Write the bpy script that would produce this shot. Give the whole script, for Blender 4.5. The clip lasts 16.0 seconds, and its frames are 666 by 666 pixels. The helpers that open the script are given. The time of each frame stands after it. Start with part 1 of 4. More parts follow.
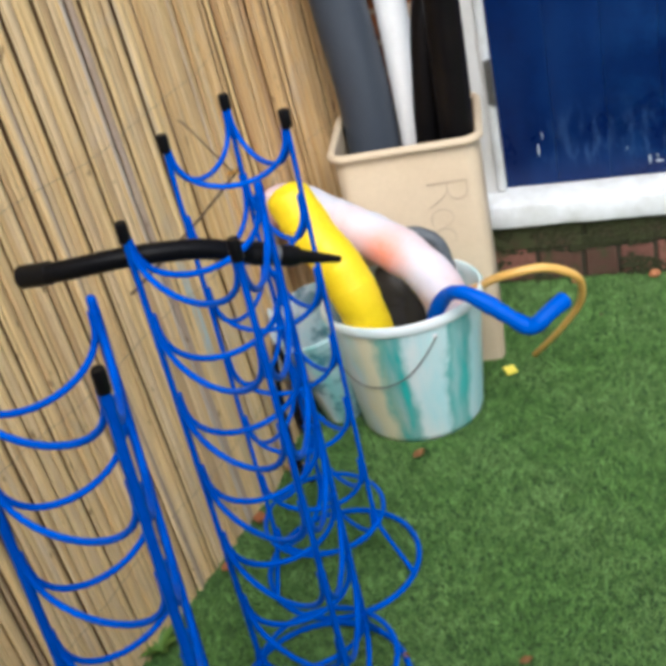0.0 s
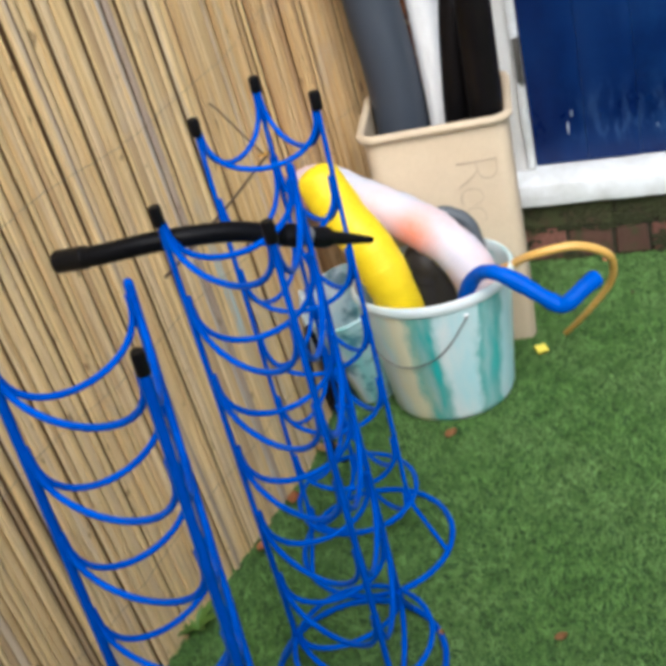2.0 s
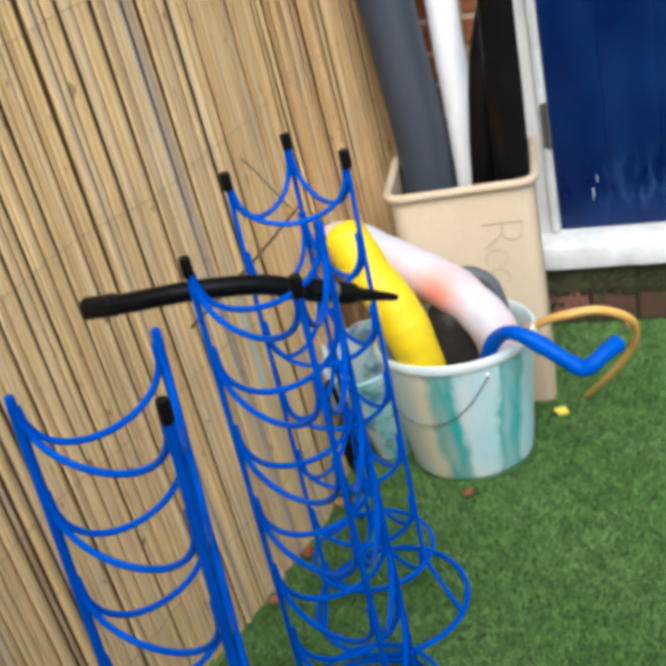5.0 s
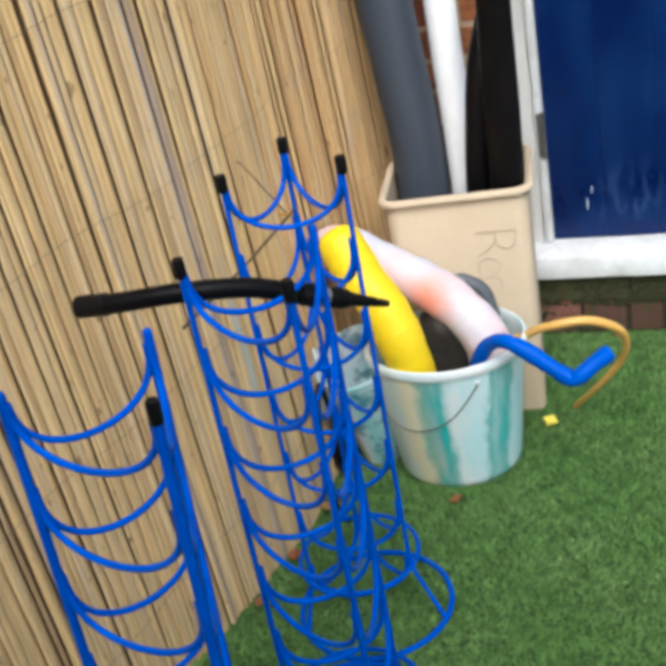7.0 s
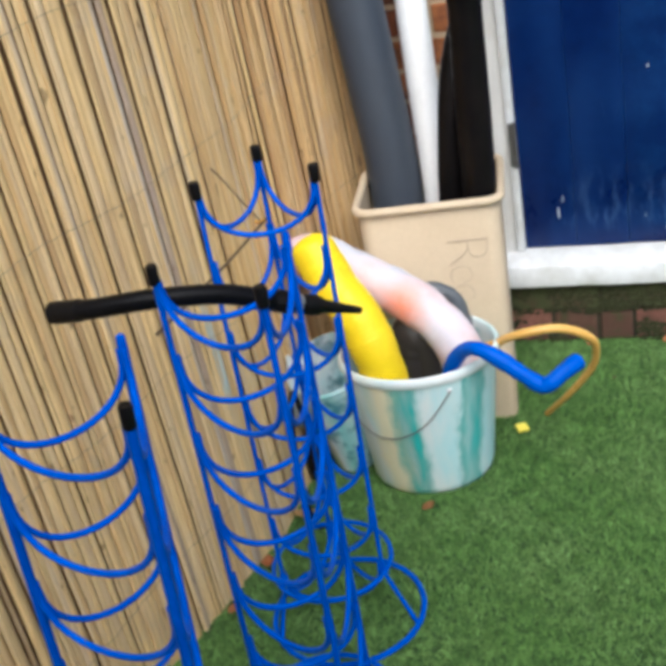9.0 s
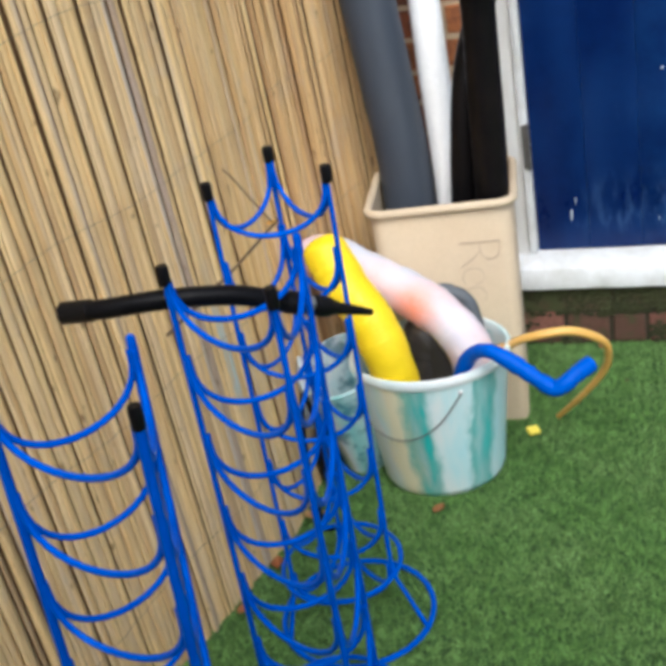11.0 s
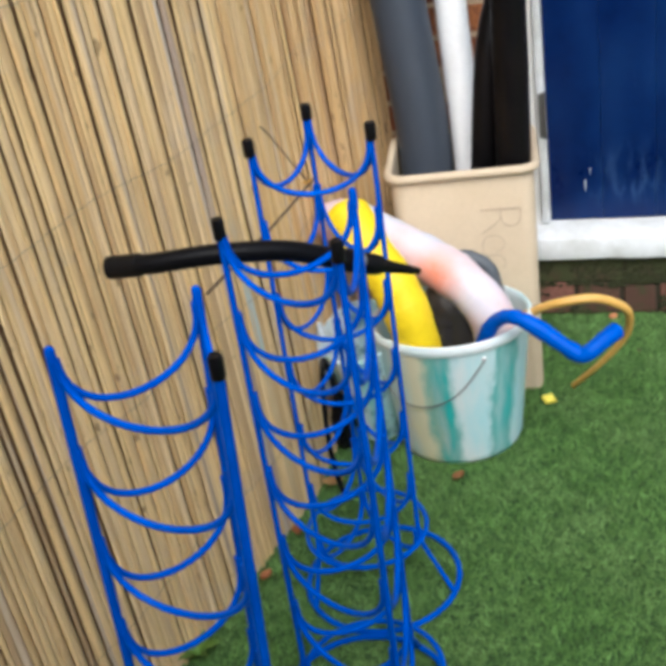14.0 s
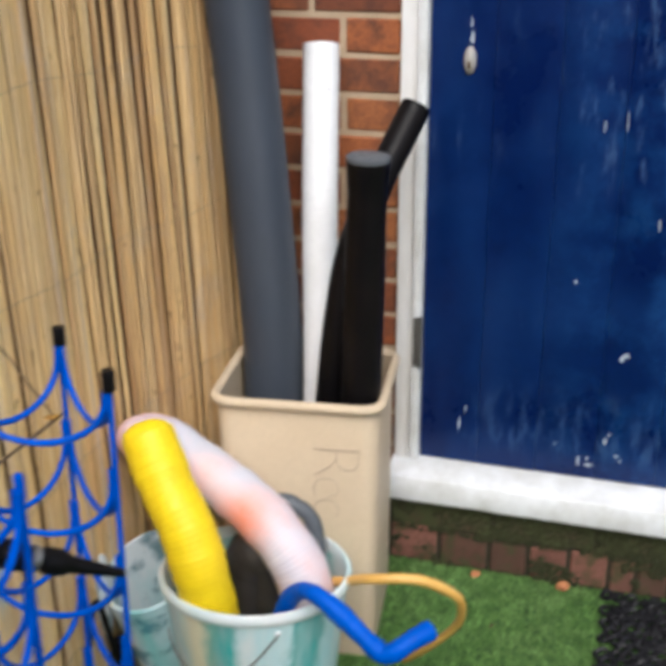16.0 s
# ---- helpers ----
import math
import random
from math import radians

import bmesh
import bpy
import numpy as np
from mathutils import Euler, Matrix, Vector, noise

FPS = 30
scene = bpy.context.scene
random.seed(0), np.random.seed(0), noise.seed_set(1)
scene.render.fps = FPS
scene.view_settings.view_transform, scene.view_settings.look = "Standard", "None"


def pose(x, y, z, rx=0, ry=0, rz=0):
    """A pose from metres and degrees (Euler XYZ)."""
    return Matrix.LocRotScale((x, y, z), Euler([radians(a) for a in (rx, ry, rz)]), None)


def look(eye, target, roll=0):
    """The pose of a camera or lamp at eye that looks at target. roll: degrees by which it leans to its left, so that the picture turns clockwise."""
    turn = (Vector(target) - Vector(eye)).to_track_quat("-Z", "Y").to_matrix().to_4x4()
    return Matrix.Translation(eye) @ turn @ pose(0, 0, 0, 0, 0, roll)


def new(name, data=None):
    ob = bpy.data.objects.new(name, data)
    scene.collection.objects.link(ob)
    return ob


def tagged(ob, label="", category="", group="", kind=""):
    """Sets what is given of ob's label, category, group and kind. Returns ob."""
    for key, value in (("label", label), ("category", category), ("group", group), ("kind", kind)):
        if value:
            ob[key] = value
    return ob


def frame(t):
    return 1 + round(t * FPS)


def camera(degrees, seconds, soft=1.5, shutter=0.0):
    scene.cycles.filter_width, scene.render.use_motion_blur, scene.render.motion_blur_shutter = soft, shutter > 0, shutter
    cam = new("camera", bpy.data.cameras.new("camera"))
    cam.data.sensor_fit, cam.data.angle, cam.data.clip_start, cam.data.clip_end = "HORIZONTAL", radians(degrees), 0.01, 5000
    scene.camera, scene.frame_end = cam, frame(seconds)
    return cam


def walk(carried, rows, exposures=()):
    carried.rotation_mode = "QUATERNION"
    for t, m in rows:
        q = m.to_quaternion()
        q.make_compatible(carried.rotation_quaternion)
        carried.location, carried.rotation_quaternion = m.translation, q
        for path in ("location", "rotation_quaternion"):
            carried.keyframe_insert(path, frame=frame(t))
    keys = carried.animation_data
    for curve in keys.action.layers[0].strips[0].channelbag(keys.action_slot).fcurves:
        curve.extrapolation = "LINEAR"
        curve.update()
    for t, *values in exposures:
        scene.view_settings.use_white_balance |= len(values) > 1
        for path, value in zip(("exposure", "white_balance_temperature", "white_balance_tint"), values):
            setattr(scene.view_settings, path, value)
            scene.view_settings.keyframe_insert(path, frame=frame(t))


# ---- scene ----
cam = camera(34.5, 16.0, soft=5.2, shutter=0.5)
PATH = [
    (0, (0.319, -2.411, 1.348), (-0.254, -0.779, 0.342), -13.6),
    (0.5, (0.321, -2.423, 1.362), (-0.259, -0.789, 0.365), -14.0),
    (1, (0.309, -2.422, 1.357), (-0.301, -0.787, 0.38), -14.0),
    (1.5, (0.316, -2.423, 1.358), (-0.296, -0.795, 0.371), -14.4),
    (2, (0.314, -2.421, 1.354), (-0.309, -0.82, 0.33), -15.2),
    (2.5, (0.311, -2.426, 1.359), (-0.317, -0.792, 0.392), -13.7),
    (3, (0.307, -2.431, 1.359), (-0.333, -0.8, 0.394), -13.4),
    (3.5, (0.314, -2.436, 1.364), (-0.344, -0.805, 0.412), -13.7),
    (4, (0.31, -2.434, 1.361), (-0.338, -0.782, 0.438), -13.6),
    (6.5, (0.319, -2.431, 1.364), (-0.339, -0.795, 0.42), -12.6),
    (7, (0.318, -2.435, 1.367), (-0.321, -0.783, 0.438), -11.7),
    (7.5, (0.318, -2.437, 1.365), (-0.311, -0.781, 0.438), -11.5),
    (8, (0.32, -2.441, 1.367), (-0.289, -0.774, 0.445), -11.2),
    (8.5, (0.324, -2.442, 1.366), (-0.274, -0.767, 0.45), -11.0),
    (9, (0.323, -2.445, 1.367), (-0.27, -0.772, 0.446), -10.9),
    (11.5, (0.325, -2.441, 1.367), (-0.294, -0.774, 0.451), -10.9),
    (12, (0.318, -2.446, 1.367), (-0.3, -0.781, 0.448), -11.0),
    (12.5, (0.306, -2.45, 1.369), (-0.296, -0.784, 0.441), -10.4),
    (13, (0.302, -2.457, 1.371), (-0.296, -0.789, 0.441), -10.1),
    (13.5, (0.252, -2.482, 1.356), (-0.275, -0.751, 0.505), -8.8),
    (14, (0.206, -2.468, 1.35), (-0.344, -0.801, 0.39), -9.4),
    (14.5, (0.203, -2.465, 1.347), (-0.364, -0.802, 0.391), -9.0),
    (15, (0.249, -2.402, 1.358), (-0.241, -0.714, 0.405), -7.6),
    (15.4, (0.301, -2.271, 1.365), (-0.182, -0.512, 0.544), -3.6),
    (15.5, (0.316, -2.226, 1.376), (-0.195, -0.466, 0.576), -3.3),
    (15.7, (0.355, -2.122, 1.380), (-0.178, -0.362, 0.595), -2.2),
    (16, (0.42, -2.029, 1.375), (-0.1185, -0.256, 0.62), -0.4),
]
walk(cam, [(t, look(eye, target, roll)) for t, eye, target, roll in PATH], exposures=[(0, 0.50, 5930, 7), (15, 0.50, 5930, 7), (15.5, 0.46, 6000, 8), (16, 0.32, 6120, 9)])

# ---- world and sun: an overcast day, light mostly from above and from the open side ----
SUN_EL, SUN_AZ = radians(50), radians(161)
world = bpy.data.worlds.new("overcast_sky")
scene.world = world
world.use_nodes = True
wn, wl = world.node_tree.nodes, world.node_tree.links
sky = wn.new("ShaderNodeTexSky")
sky.sky_type, sky.sun_disc = "NISHITA", False
sky.sun_elevation, sky.sun_rotation = SUN_EL, SUN_AZ
sky.air_density, sky.dust_density, sky.ozone_density = 0.8, 4.5, 0.8
wl.new(sky.outputs[0], wn["Background"].inputs[0])
wn["Background"].inputs[1].default_value = 0.15
sun = new("sun", bpy.data.lights.new("sun", "SUN"))
sun.data.energy, sun.data.angle, sun.data.color = 1.35, radians(48), (0.98, 0.99, 0.97)
toward = Vector((math.sin(SUN_AZ) * math.cos(SUN_EL), math.cos(SUN_AZ) * math.cos(SUN_EL), math.sin(SUN_EL)))
sun.matrix_world = look(toward * 10, (0, 0, 0))


# ---- materials ----
def mat(name, base, rough=0.5, metal=0.0, spec=0.5):
    m = bpy.data.materials.new(name)
    m.use_nodes = True
    b = m.node_tree.nodes["Principled BSDF"]
    b.inputs["Base Color"].default_value = (*base, 1)
    b.inputs["Roughness"].default_value = rough
    b.inputs["Metallic"].default_value = metal
    b.inputs["Specular IOR Level"].default_value = spec
    return m, m.node_tree.nodes, m.node_tree.links, b


def coords(n, l, scale=(1, 1, 1)):
    tc, mp = n.new("ShaderNodeTexCoord"), n.new("ShaderNodeMapping")
    mp.inputs["Scale"].default_value = scale
    l.new(tc.outputs["Object"], mp.inputs[0])
    return mp.outputs[0]


def noise_tex(n, l, vec, scale, detail=4, rough=0.6):
    t = n.new("ShaderNodeTexNoise")
    t.inputs["Scale"].default_value, t.inputs["Detail"].default_value, t.inputs["Roughness"].default_value = scale, detail, rough
    l.new(vec, t.inputs["Vector"])
    return t.outputs[0]


def ramp(n, l, fac, stops):
    r = n.new("ShaderNodeValToRGB")
    e = r.color_ramp.elements
    while len(e) < len(stops):
        e.new(0.5)
    for k, (p, c) in enumerate(stops):
        e[k].position, e[k].color = p, (*c, 1) if len(c) == 3 else c
    l.new(fac, r.inputs[0])
    return r.outputs[0]


def grey(v):
    return (v, v, v)


def mix(n, l, fac, a, b, mode="MIX"):
    x = n.new("ShaderNodeMix")
    x.data_type, x.blend_type = "RGBA", mode
    for sock, val in ((0, fac), (6, a), (7, b)):
        if isinstance(val, (int, float)):
            x.inputs[sock].default_value = val
        elif isinstance(val, tuple):
            x.inputs[sock].default_value = (*val, 1)
        else:
            l.new(val, x.inputs[sock])
    return x.outputs[2]


def bump(n, l, b, height, strength=0.3, dist=0.002):
    p = n.new("ShaderNodeBump")
    p.inputs["Strength"].default_value, p.inputs["Distance"].default_value = strength, dist
    l.new(height, p.inputs["Height"])
    l.new(p.outputs[0], b.inputs["Normal"])


def worn(name, base, dirt, rough=0.5, fine=60, coarse=6, amount=0.45, metal=0.0, relief=0.2, spec=0.5, stretch=(1, 1, 1)):
    """A surface of one colour with fine grain, coarse stains in a second colour, and slight relief."""
    m, n, l, b = mat(name, base, rough, metal, spec)
    v = coords(n, l, stretch)
    c = ramp(n, l, noise_tex(n, l, v, coarse, 5), [(0.38, grey(0)), (0.72, grey(amount))])
    col = mix(n, l, c, base, dirt)
    g = noise_tex(n, l, v, fine, 3)
    col = mix(n, l, ramp(n, l, g, [(0.3, grey(0)), (0.7, grey(0.22))]), col, tuple(0.72 * x for x in base))
    l.new(col, b.inputs["Base Color"])
    l.new(ramp(n, l, g, [(0.3, grey(max(rough - 0.1, 0.05))), (0.7, grey(min(rough + 0.15, 1)))]), b.inputs["Roughness"])
    bump(n, l, b, g, relief, 0.001)
    return m


BLUE = worn("blue_coated_steel", (0.0, 0.090, 0.58), (0.0, 0.045, 0.34), 0.42, 140, 14, 0.6, relief=0.08, spec=0.5)
BLUE.node_tree.nodes["Principled BSDF"].inputs["Specular Tint"].default_value = (0.03, 0.22, 1.0, 1)
CAP = worn("black_plastic", (0.004, 0.004, 0.005), (0.010, 0.009, 0.009), 0.38, 90, 20, 0.5, spec=0.14)
RUBBER = worn("black_rubber", (0.003, 0.003, 0.004), (0.008, 0.008, 0.009), 0.36, 120, 18, 0.5, spec=0.1)
GREYPIPE = worn("grey_pvc", (0.042, 0.053, 0.073), (0.066, 0.078, 0.097), 0.45, 30, 5, 0.5, relief=0.05, stretch=(1, 1, 0.25))
WHITEPIPE = worn("white_pvc", (0.86, 0.87, 0.88), (0.62, 0.62, 0.6), 0.3, 40, 5, 0.35, relief=0.03)
BLACKPIPE = worn("black_polythene", (0.0035, 0.0033, 0.004), (0.014, 0.010, 0.009), 0.38, 60, 8, 0.6, relief=0.06, spec=0.14)
PIPEEND = worn("scuffed_pipe_cap", (0.11, 0.125, 0.14), (0.06, 0.065, 0.07), 0.5, 70, 20, 0.5)
BEIGE = worn("beige_polypropylene", (0.625, 0.51, 0.355), (0.53, 0.41, 0.27), 0.5, 120, 7, 0.5, relief=0.1)
MARKER = worn("marker_ink", (0.50, 0.40, 0.29), (0.62, 0.50, 0.36), 0.7, 200, 60, 0.6)
WHITEPAINT = worn("weathered_white_gloss", (0.82, 0.84, 0.85), (0.47, 0.47, 0.42), 0.4, 50, 11, 0.8, relief=0.4)
JAMBPAINT = worn("old_white_jamb_paint", (0.87, 0.87, 0.86), (0.60, 0.56, 0.48), 0.45, 45, 8, 0.6, relief=0.3, stretch=(1, 1, 0.3))
MOSSMORTAR = worn("mossy_mortar", (0.035, 0.03, 0.016), (0.02, 0.022, 0.008), 0.9, 120, 10, 0.7, relief=0.6)
RIM = worn("white_rim_with_teal_smears", (0.80, 0.84, 0.84), (0.40, 0.70, 0.70), 0.4, 60, 9, 0.7, relief=0.1)
STEEL = worn("dull_steel", (0.22, 0.22, 0.215), (0.12, 0.1, 0.09), 0.45, 90, 20, 0.7, metal=0.7)
WIRE = worn("thin_steel_wire", (0.28, 0.29, 0.29), (0.09, 0.08, 0.07), 0.4, 200, 60, 0.6, metal=0.6)
YELLOW = worn("yellow_foam_hose", (0.95, 0.71, 0.004), (0.92, 0.61, 0.004), 0.5, 80, 10, 0.5, relief=0.3)
ORANGE = worn("amber_tubing", (0.78, 0.47, 0.12), (0.62, 0.32, 0.06), 0.32, 60, 14, 0.6, relief=0.04)
BLUEFOAM = worn("bright_blue_tube", (0.0, 0.098, 0.58), (0.0, 0.070, 0.44), 0.42, 90, 12, 0.5, relief=0.1, spec=0.12)
DARKHOSE = worn("dark_grey_hose", (0.024, 0.022, 0.021), (0.042, 0.038, 0.036), 0.4, 60, 10, 0.5, relief=0.15)
GREYHOSE = worn("grey_garden_hose", (0.10, 0.115, 0.13), (0.06, 0.07, 0.08), 0.45, 60, 10, 0.5, relief=0.1)
TAG = worn("yellow_plastic_tag", (0.92, 0.80, 0.12), (0.85, 0.62, 0.04), 0.4)
LEAF = worn("dry_brown_leaf", (0.36, 0.17, 0.06), (0.2, 0.08, 0.03), 0.7, 80, 30, 0.7)
TERRACOTTA = worn("orange_stone", (0.5, 0.2, 0.08), (0.3, 0.12, 0.06), 0.8, 80, 20, 0.6)
TWIG = worn("dry_brown_stem", (0.09, 0.055, 0.03), (0.16, 0.11, 0.06), 0.8, 90, 20, 0.6)
WEED = worn("green_leaf", (0.1, 0.2, 0.03), (0.05, 0.11, 0.02), 0.5, 60, 20, 0.6)
BAG = worn("crumpled_white_plastic", (0.68, 0.73, 0.76), (0.25, 0.42, 0.5), 0.25, 40, 18, 0.6, relief=0.5)
BACKBOARD = worn("dark_fence_board", (0.21, 0.12, 0.055), (0.30, 0.18, 0.085), 0.8, 40, 6, 0.6, stretch=(1, 1, 0.1))
MORTAR = worn("sandy_mortar", (0.52, 0.40, 0.27), (0.27, 0.19, 0.12), 0.9, 150, 8, 0.6, relief=0.6)
SOIL = worn("turf_backing", (0.03, 0.075, 0.015), (0.042, 0.095, 0.02), 0.9, 60, 3, 0.6)
TIE = worn("weathered_tie_wire", (0.30, 0.24, 0.16), (0.2, 0.15, 0.1), 0.6, 200, 40, 0.6)
MOSS = worn("dark_moss", (0.020, 0.026, 0.006), (0.042, 0.042, 0.011), 0.95, 160, 22, 0.9, relief=0.8)
MATRUBBER = worn("shiny_black_rubber", (0.006, 0.006, 0.008), (0.02, 0.02, 0.022), 0.42, 120, 30, 0.7, spec=0.28)
CREAM = worn("yellowed_keyhole_cover", (0.42, 0.41, 0.39), (0.26, 0.19, 0.1), 0.4, 90, 30, 0.7)
CHIP = worn("bare_primer", (0.46, 0.52, 0.58), (0.2, 0.27, 0.38), 0.6, 200, 60, 0.6)


def blush(n, l, centre, reach, strength):
    """A soft round stain about a point of the thing."""
    geo, far = n.new("ShaderNodeNewGeometry"), n.new("ShaderNodeVectorMath")
    far.operation = "DISTANCE"
    far.inputs[1].default_value = centre
    l.new(geo.outputs["Position"], far.inputs[0])
    r = n.new("ShaderNodeMapRange")
    r.interpolation_type = "SMOOTHSTEP"
    r.inputs["From Min"].default_value, r.inputs["From Max"].default_value = reach, 0.0
    r.inputs["To Min"].default_value, r.inputs["To Max"].default_value = 0.0, strength
    l.new(far.outputs["Value"], r.inputs["Value"])
    return r.outputs[0]


def pink_hose():
    m, n, l, b = mat("pink_and_white_hose", (0.8, 0.7, 0.7), 0.55)
    v = coords(n, l)
    c = ramp(n, l, noise_tex(n, l, v, 9, 3), [(0.36, (0.60, 0.62, 0.69)), (0.52, (0.70, 0.62, 0.66)), (0.68, (0.76, 0.53, 0.52))])
    c = mix(n, l, blush(n, l, (-0.190, -0.566, 0.390), 0.082, 1.0), c, (0.86, 0.27, 0.15))
    c = mix(n, l, blush(n, l, (-0.275, -0.535, 0.44), 0.075, 0.35), c, (0.80, 0.32, 0.24))
    c = mix(n, l, blush(n, l, (-0.405, -0.51, 0.48), 0.09, 0.75), c, (0.80, 0.22, 0.16))
    g = noise_tex(n, l, v, 90, 3)
    l.new(mix(n, l, ramp(n, l, g, [(0.35, grey(0)), (0.7, grey(0.25))]), c, (0.62, 0.58, 0.62)), b.inputs["Base Color"])
    bump(n, l, b, g, 0.35, 0.001)
    return m


T, W = (1, 1, 1), (0, 0, 0)


def smeared_bucket(name, stops, tone, blots=0.0):
    """White plastic with dried teal paint wiped down the side in bands."""
    m, n, l, b = mat(name, tone, 0.42)
    tc = n.new("ShaderNodeTexCoord")
    sep = n.new("ShaderNodeSeparateXYZ")
    l.new(tc.outputs["Object"], sep.inputs[0])
    at = n.new("ShaderNodeMath")
    at.operation = "ARCTAN2"
    l.new(sep.outputs[1], at.inputs[0]), l.new(sep.outputs[0], at.inputs[1])
    to = n.new("ShaderNodeMath")
    to.operation = "MULTIPLY_ADD"
    to.inputs[1].default_value, to.inputs[2].default_value = 1 / (2 * math.pi), 0.5
    l.new(at.outputs[0], to.inputs[0])
    wob = n.new("ShaderNodeMath")
    wob.operation = "MULTIPLY_ADD"
    wob.inputs[1].default_value = 0.10
    l.new(noise_tex(n, l, coords(n, l, (1, 1, 0.6)), 13, 5), wob.inputs[0]), l.new(to.outputs[0], wob.inputs[2])
    band = ramp(n, l, wob.outputs[0], stops)
    grain = noise_tex(n, l, coords(n, l, (1, 1, 0.16)), 34, 5)
    fac = mix(n, l, 1.0, band, ramp(n, l, grain, [(0.28, grey(0.35)), (0.62, grey(1))]), "MULTIPLY")
    teal = mix(n, l, ramp(n, l, grain, [(0.35, grey(0)), (0.7, grey(1))]), (0.0, 0.24, 0.19), (0.04, 0.50, 0.48))
    wash_and_reflection = mix(n, l, ramp(n, l, noise_tex(n, l, coords(n, l, (1, 1, 0.3)), 12, 4), [(0.40, grey(0)), (0.66, grey(0.85))]), tone, (0.42, 0.75, 0.79))
    # cream band: the yellow hose's reflection put into the side's colour
    wash_and_reflection = mix(n, l, ramp(n, l, wob.outputs[0], [(0.15, W), (0.19, grey(0.75)), (0.235, grey(0.75)), (0.25, W)]), wash_and_reflection, (0.80, 0.70, 0.42))
    col = mix(n, l, fac, wash_and_reflection, teal)
    if blots:
        col = mix(n, l, ramp(n, l, noise_tex(n, l, coords(n, l), 15, 4), [(0.52, grey(0)), (0.63, grey(blots))]), col, (0.003, 0.15, 0.22))
    l.new(col, b.inputs["Base Color"])
    bump(n, l, b, grain, 0.15, 0.001)
    return m


def cane_mat(name, stops, stain, paint=False):
    m, n, l, b = mat(name, (0.5, 0.34, 0.17), 0.5, 0, 0.22)
    oi = n.new("ShaderNodeObjectInfo")
    tone = ramp(n, l, oi.outputs["Random"], stops)
    mul = n.new("ShaderNodeMath")
    mul.operation = "MULTIPLY"
    mul.inputs[1].default_value = 37.0
    l.new(oi.outputs["Random"], mul.inputs[0])

    def along(stretch):
        off = n.new("ShaderNodeVectorMath")
        off.operation = "ADD"
        l.new(coords(n, l, (1, 1, stretch)), off.inputs[0]), l.new(mul.outputs[0], off.inputs[1])
        return off.outputs[0]

    fine = along(0.06)
    fib = noise_tex(n, l, fine, 230, 4)
    big = noise_tex(n, l, fine, 34, 4)
    col = mix(n, l, ramp(n, l, fib, [(0.34, grey(0.32)), (0.58, grey(0))]), tone, (0.38, 0.25, 0.13))
    col = mix(n, l, ramp(n, l, big, [(0.50, grey(0)), (0.75, grey(stain))]), col, (0.42, 0.29, 0.18))
    # pale and browned stretches between the nodes
    stretch = noise_tex(n, l, along(0.35), 12, 3)
    col = mix(n, l, ramp(n, l, stretch, [(0.30, grey(0.5)), (0.48, grey(0))]), col, (0.50, 0.345, 0.185))
    col = mix(n, l, ramp(n, l, stretch, [(0.55, grey(0)), (0.75, grey(0.4))]), col, (0.80, 0.66, 0.43))
    # grey weathering in wide patches across the screen
    geo = n.new("ShaderNodeNewGeometry")
    grime = noise_tex(n, l, geo.outputs["Position"], 7, 6, 0.7)
    col = mix(n, l, ramp(n, l, grime, [(0.56, grey(0)), (0.70, grey(0.35))]), col, (0.46, 0.41, 0.34))
    col = mix(n, l, ramp(n, l, noise_tex(n, l, along(0.5), 46, 2), [(0.67, grey(0)), (0.74, grey(0.7))]), col, (0.13, 0.07, 0.03))
    if paint:
        sep = n.new("ShaderNodeSeparateXYZ")
        l.new(geo.outputs["Position"], sep.inputs[0])
        drip = ramp(n, l, sep.outputs[2], [(0.34, grey(0)), (0.40, grey(0.8)), (0.55, grey(0.6)), (0.62, grey(0))])
        flaky = ramp(n, l, noise_tex(n, l, along(0.25), 50, 4), [(0.40, grey(0)), (0.55, grey(1))])
        col = mix(n, l, mix(n, l, 1.0, drip, flaky, "MULTIPLY"), col, (0.40, 0.55, 0.58))
    l.new(col, b.inputs["Base Color"])
    l.new(ramp(n, l, fib, [(0.3, grey(0.66)), (0.7, grey(0.46))]), b.inputs["Roughness"])
    bump(n, l, b, fib, 0.2, 0.001)
    return m


def brick_mat(name, stops, moss):
    m, n, l, b = mat(name, stops[0][1], 0.85)
    oi = n.new("ShaderNodeObjectInfo")
    tone = ramp(n, l, oi.outputs["Random"], stops)
    v = coords(n, l)
    tc = n.new("ShaderNodeNewGeometry")
    g = noise_tex(n, l, tc.outputs["Position"], 120, 5)
    w = noise_tex(n, l, tc.outputs["Position"], 22, 4)
    col = mix(n, l, ramp(n, l, g, [(0.35, grey(0.45)), (0.65, grey(0))]), tone, (0.10, 0.03, 0.02))
    col = mix(n, l, ramp(n, l, noise_tex(n, l, tc.outputs["Position"], 11, 5, 0.7), [(0.46, grey(0)), (0.62, grey(0.8))]), col, (0.075, 0.03, 0.02))
    col = mix(n, l, ramp(n, l, w, [(0.62 - moss, grey(0)), (0.8 - moss, grey(0.92))]), col, (0.045, 0.055, 0.016) if moss else (0.12, 0.045, 0.03))
    l.new(col, b.inputs["Base Color"])
    bump(n, l, b, g, 0.7, 0.003)
    return m


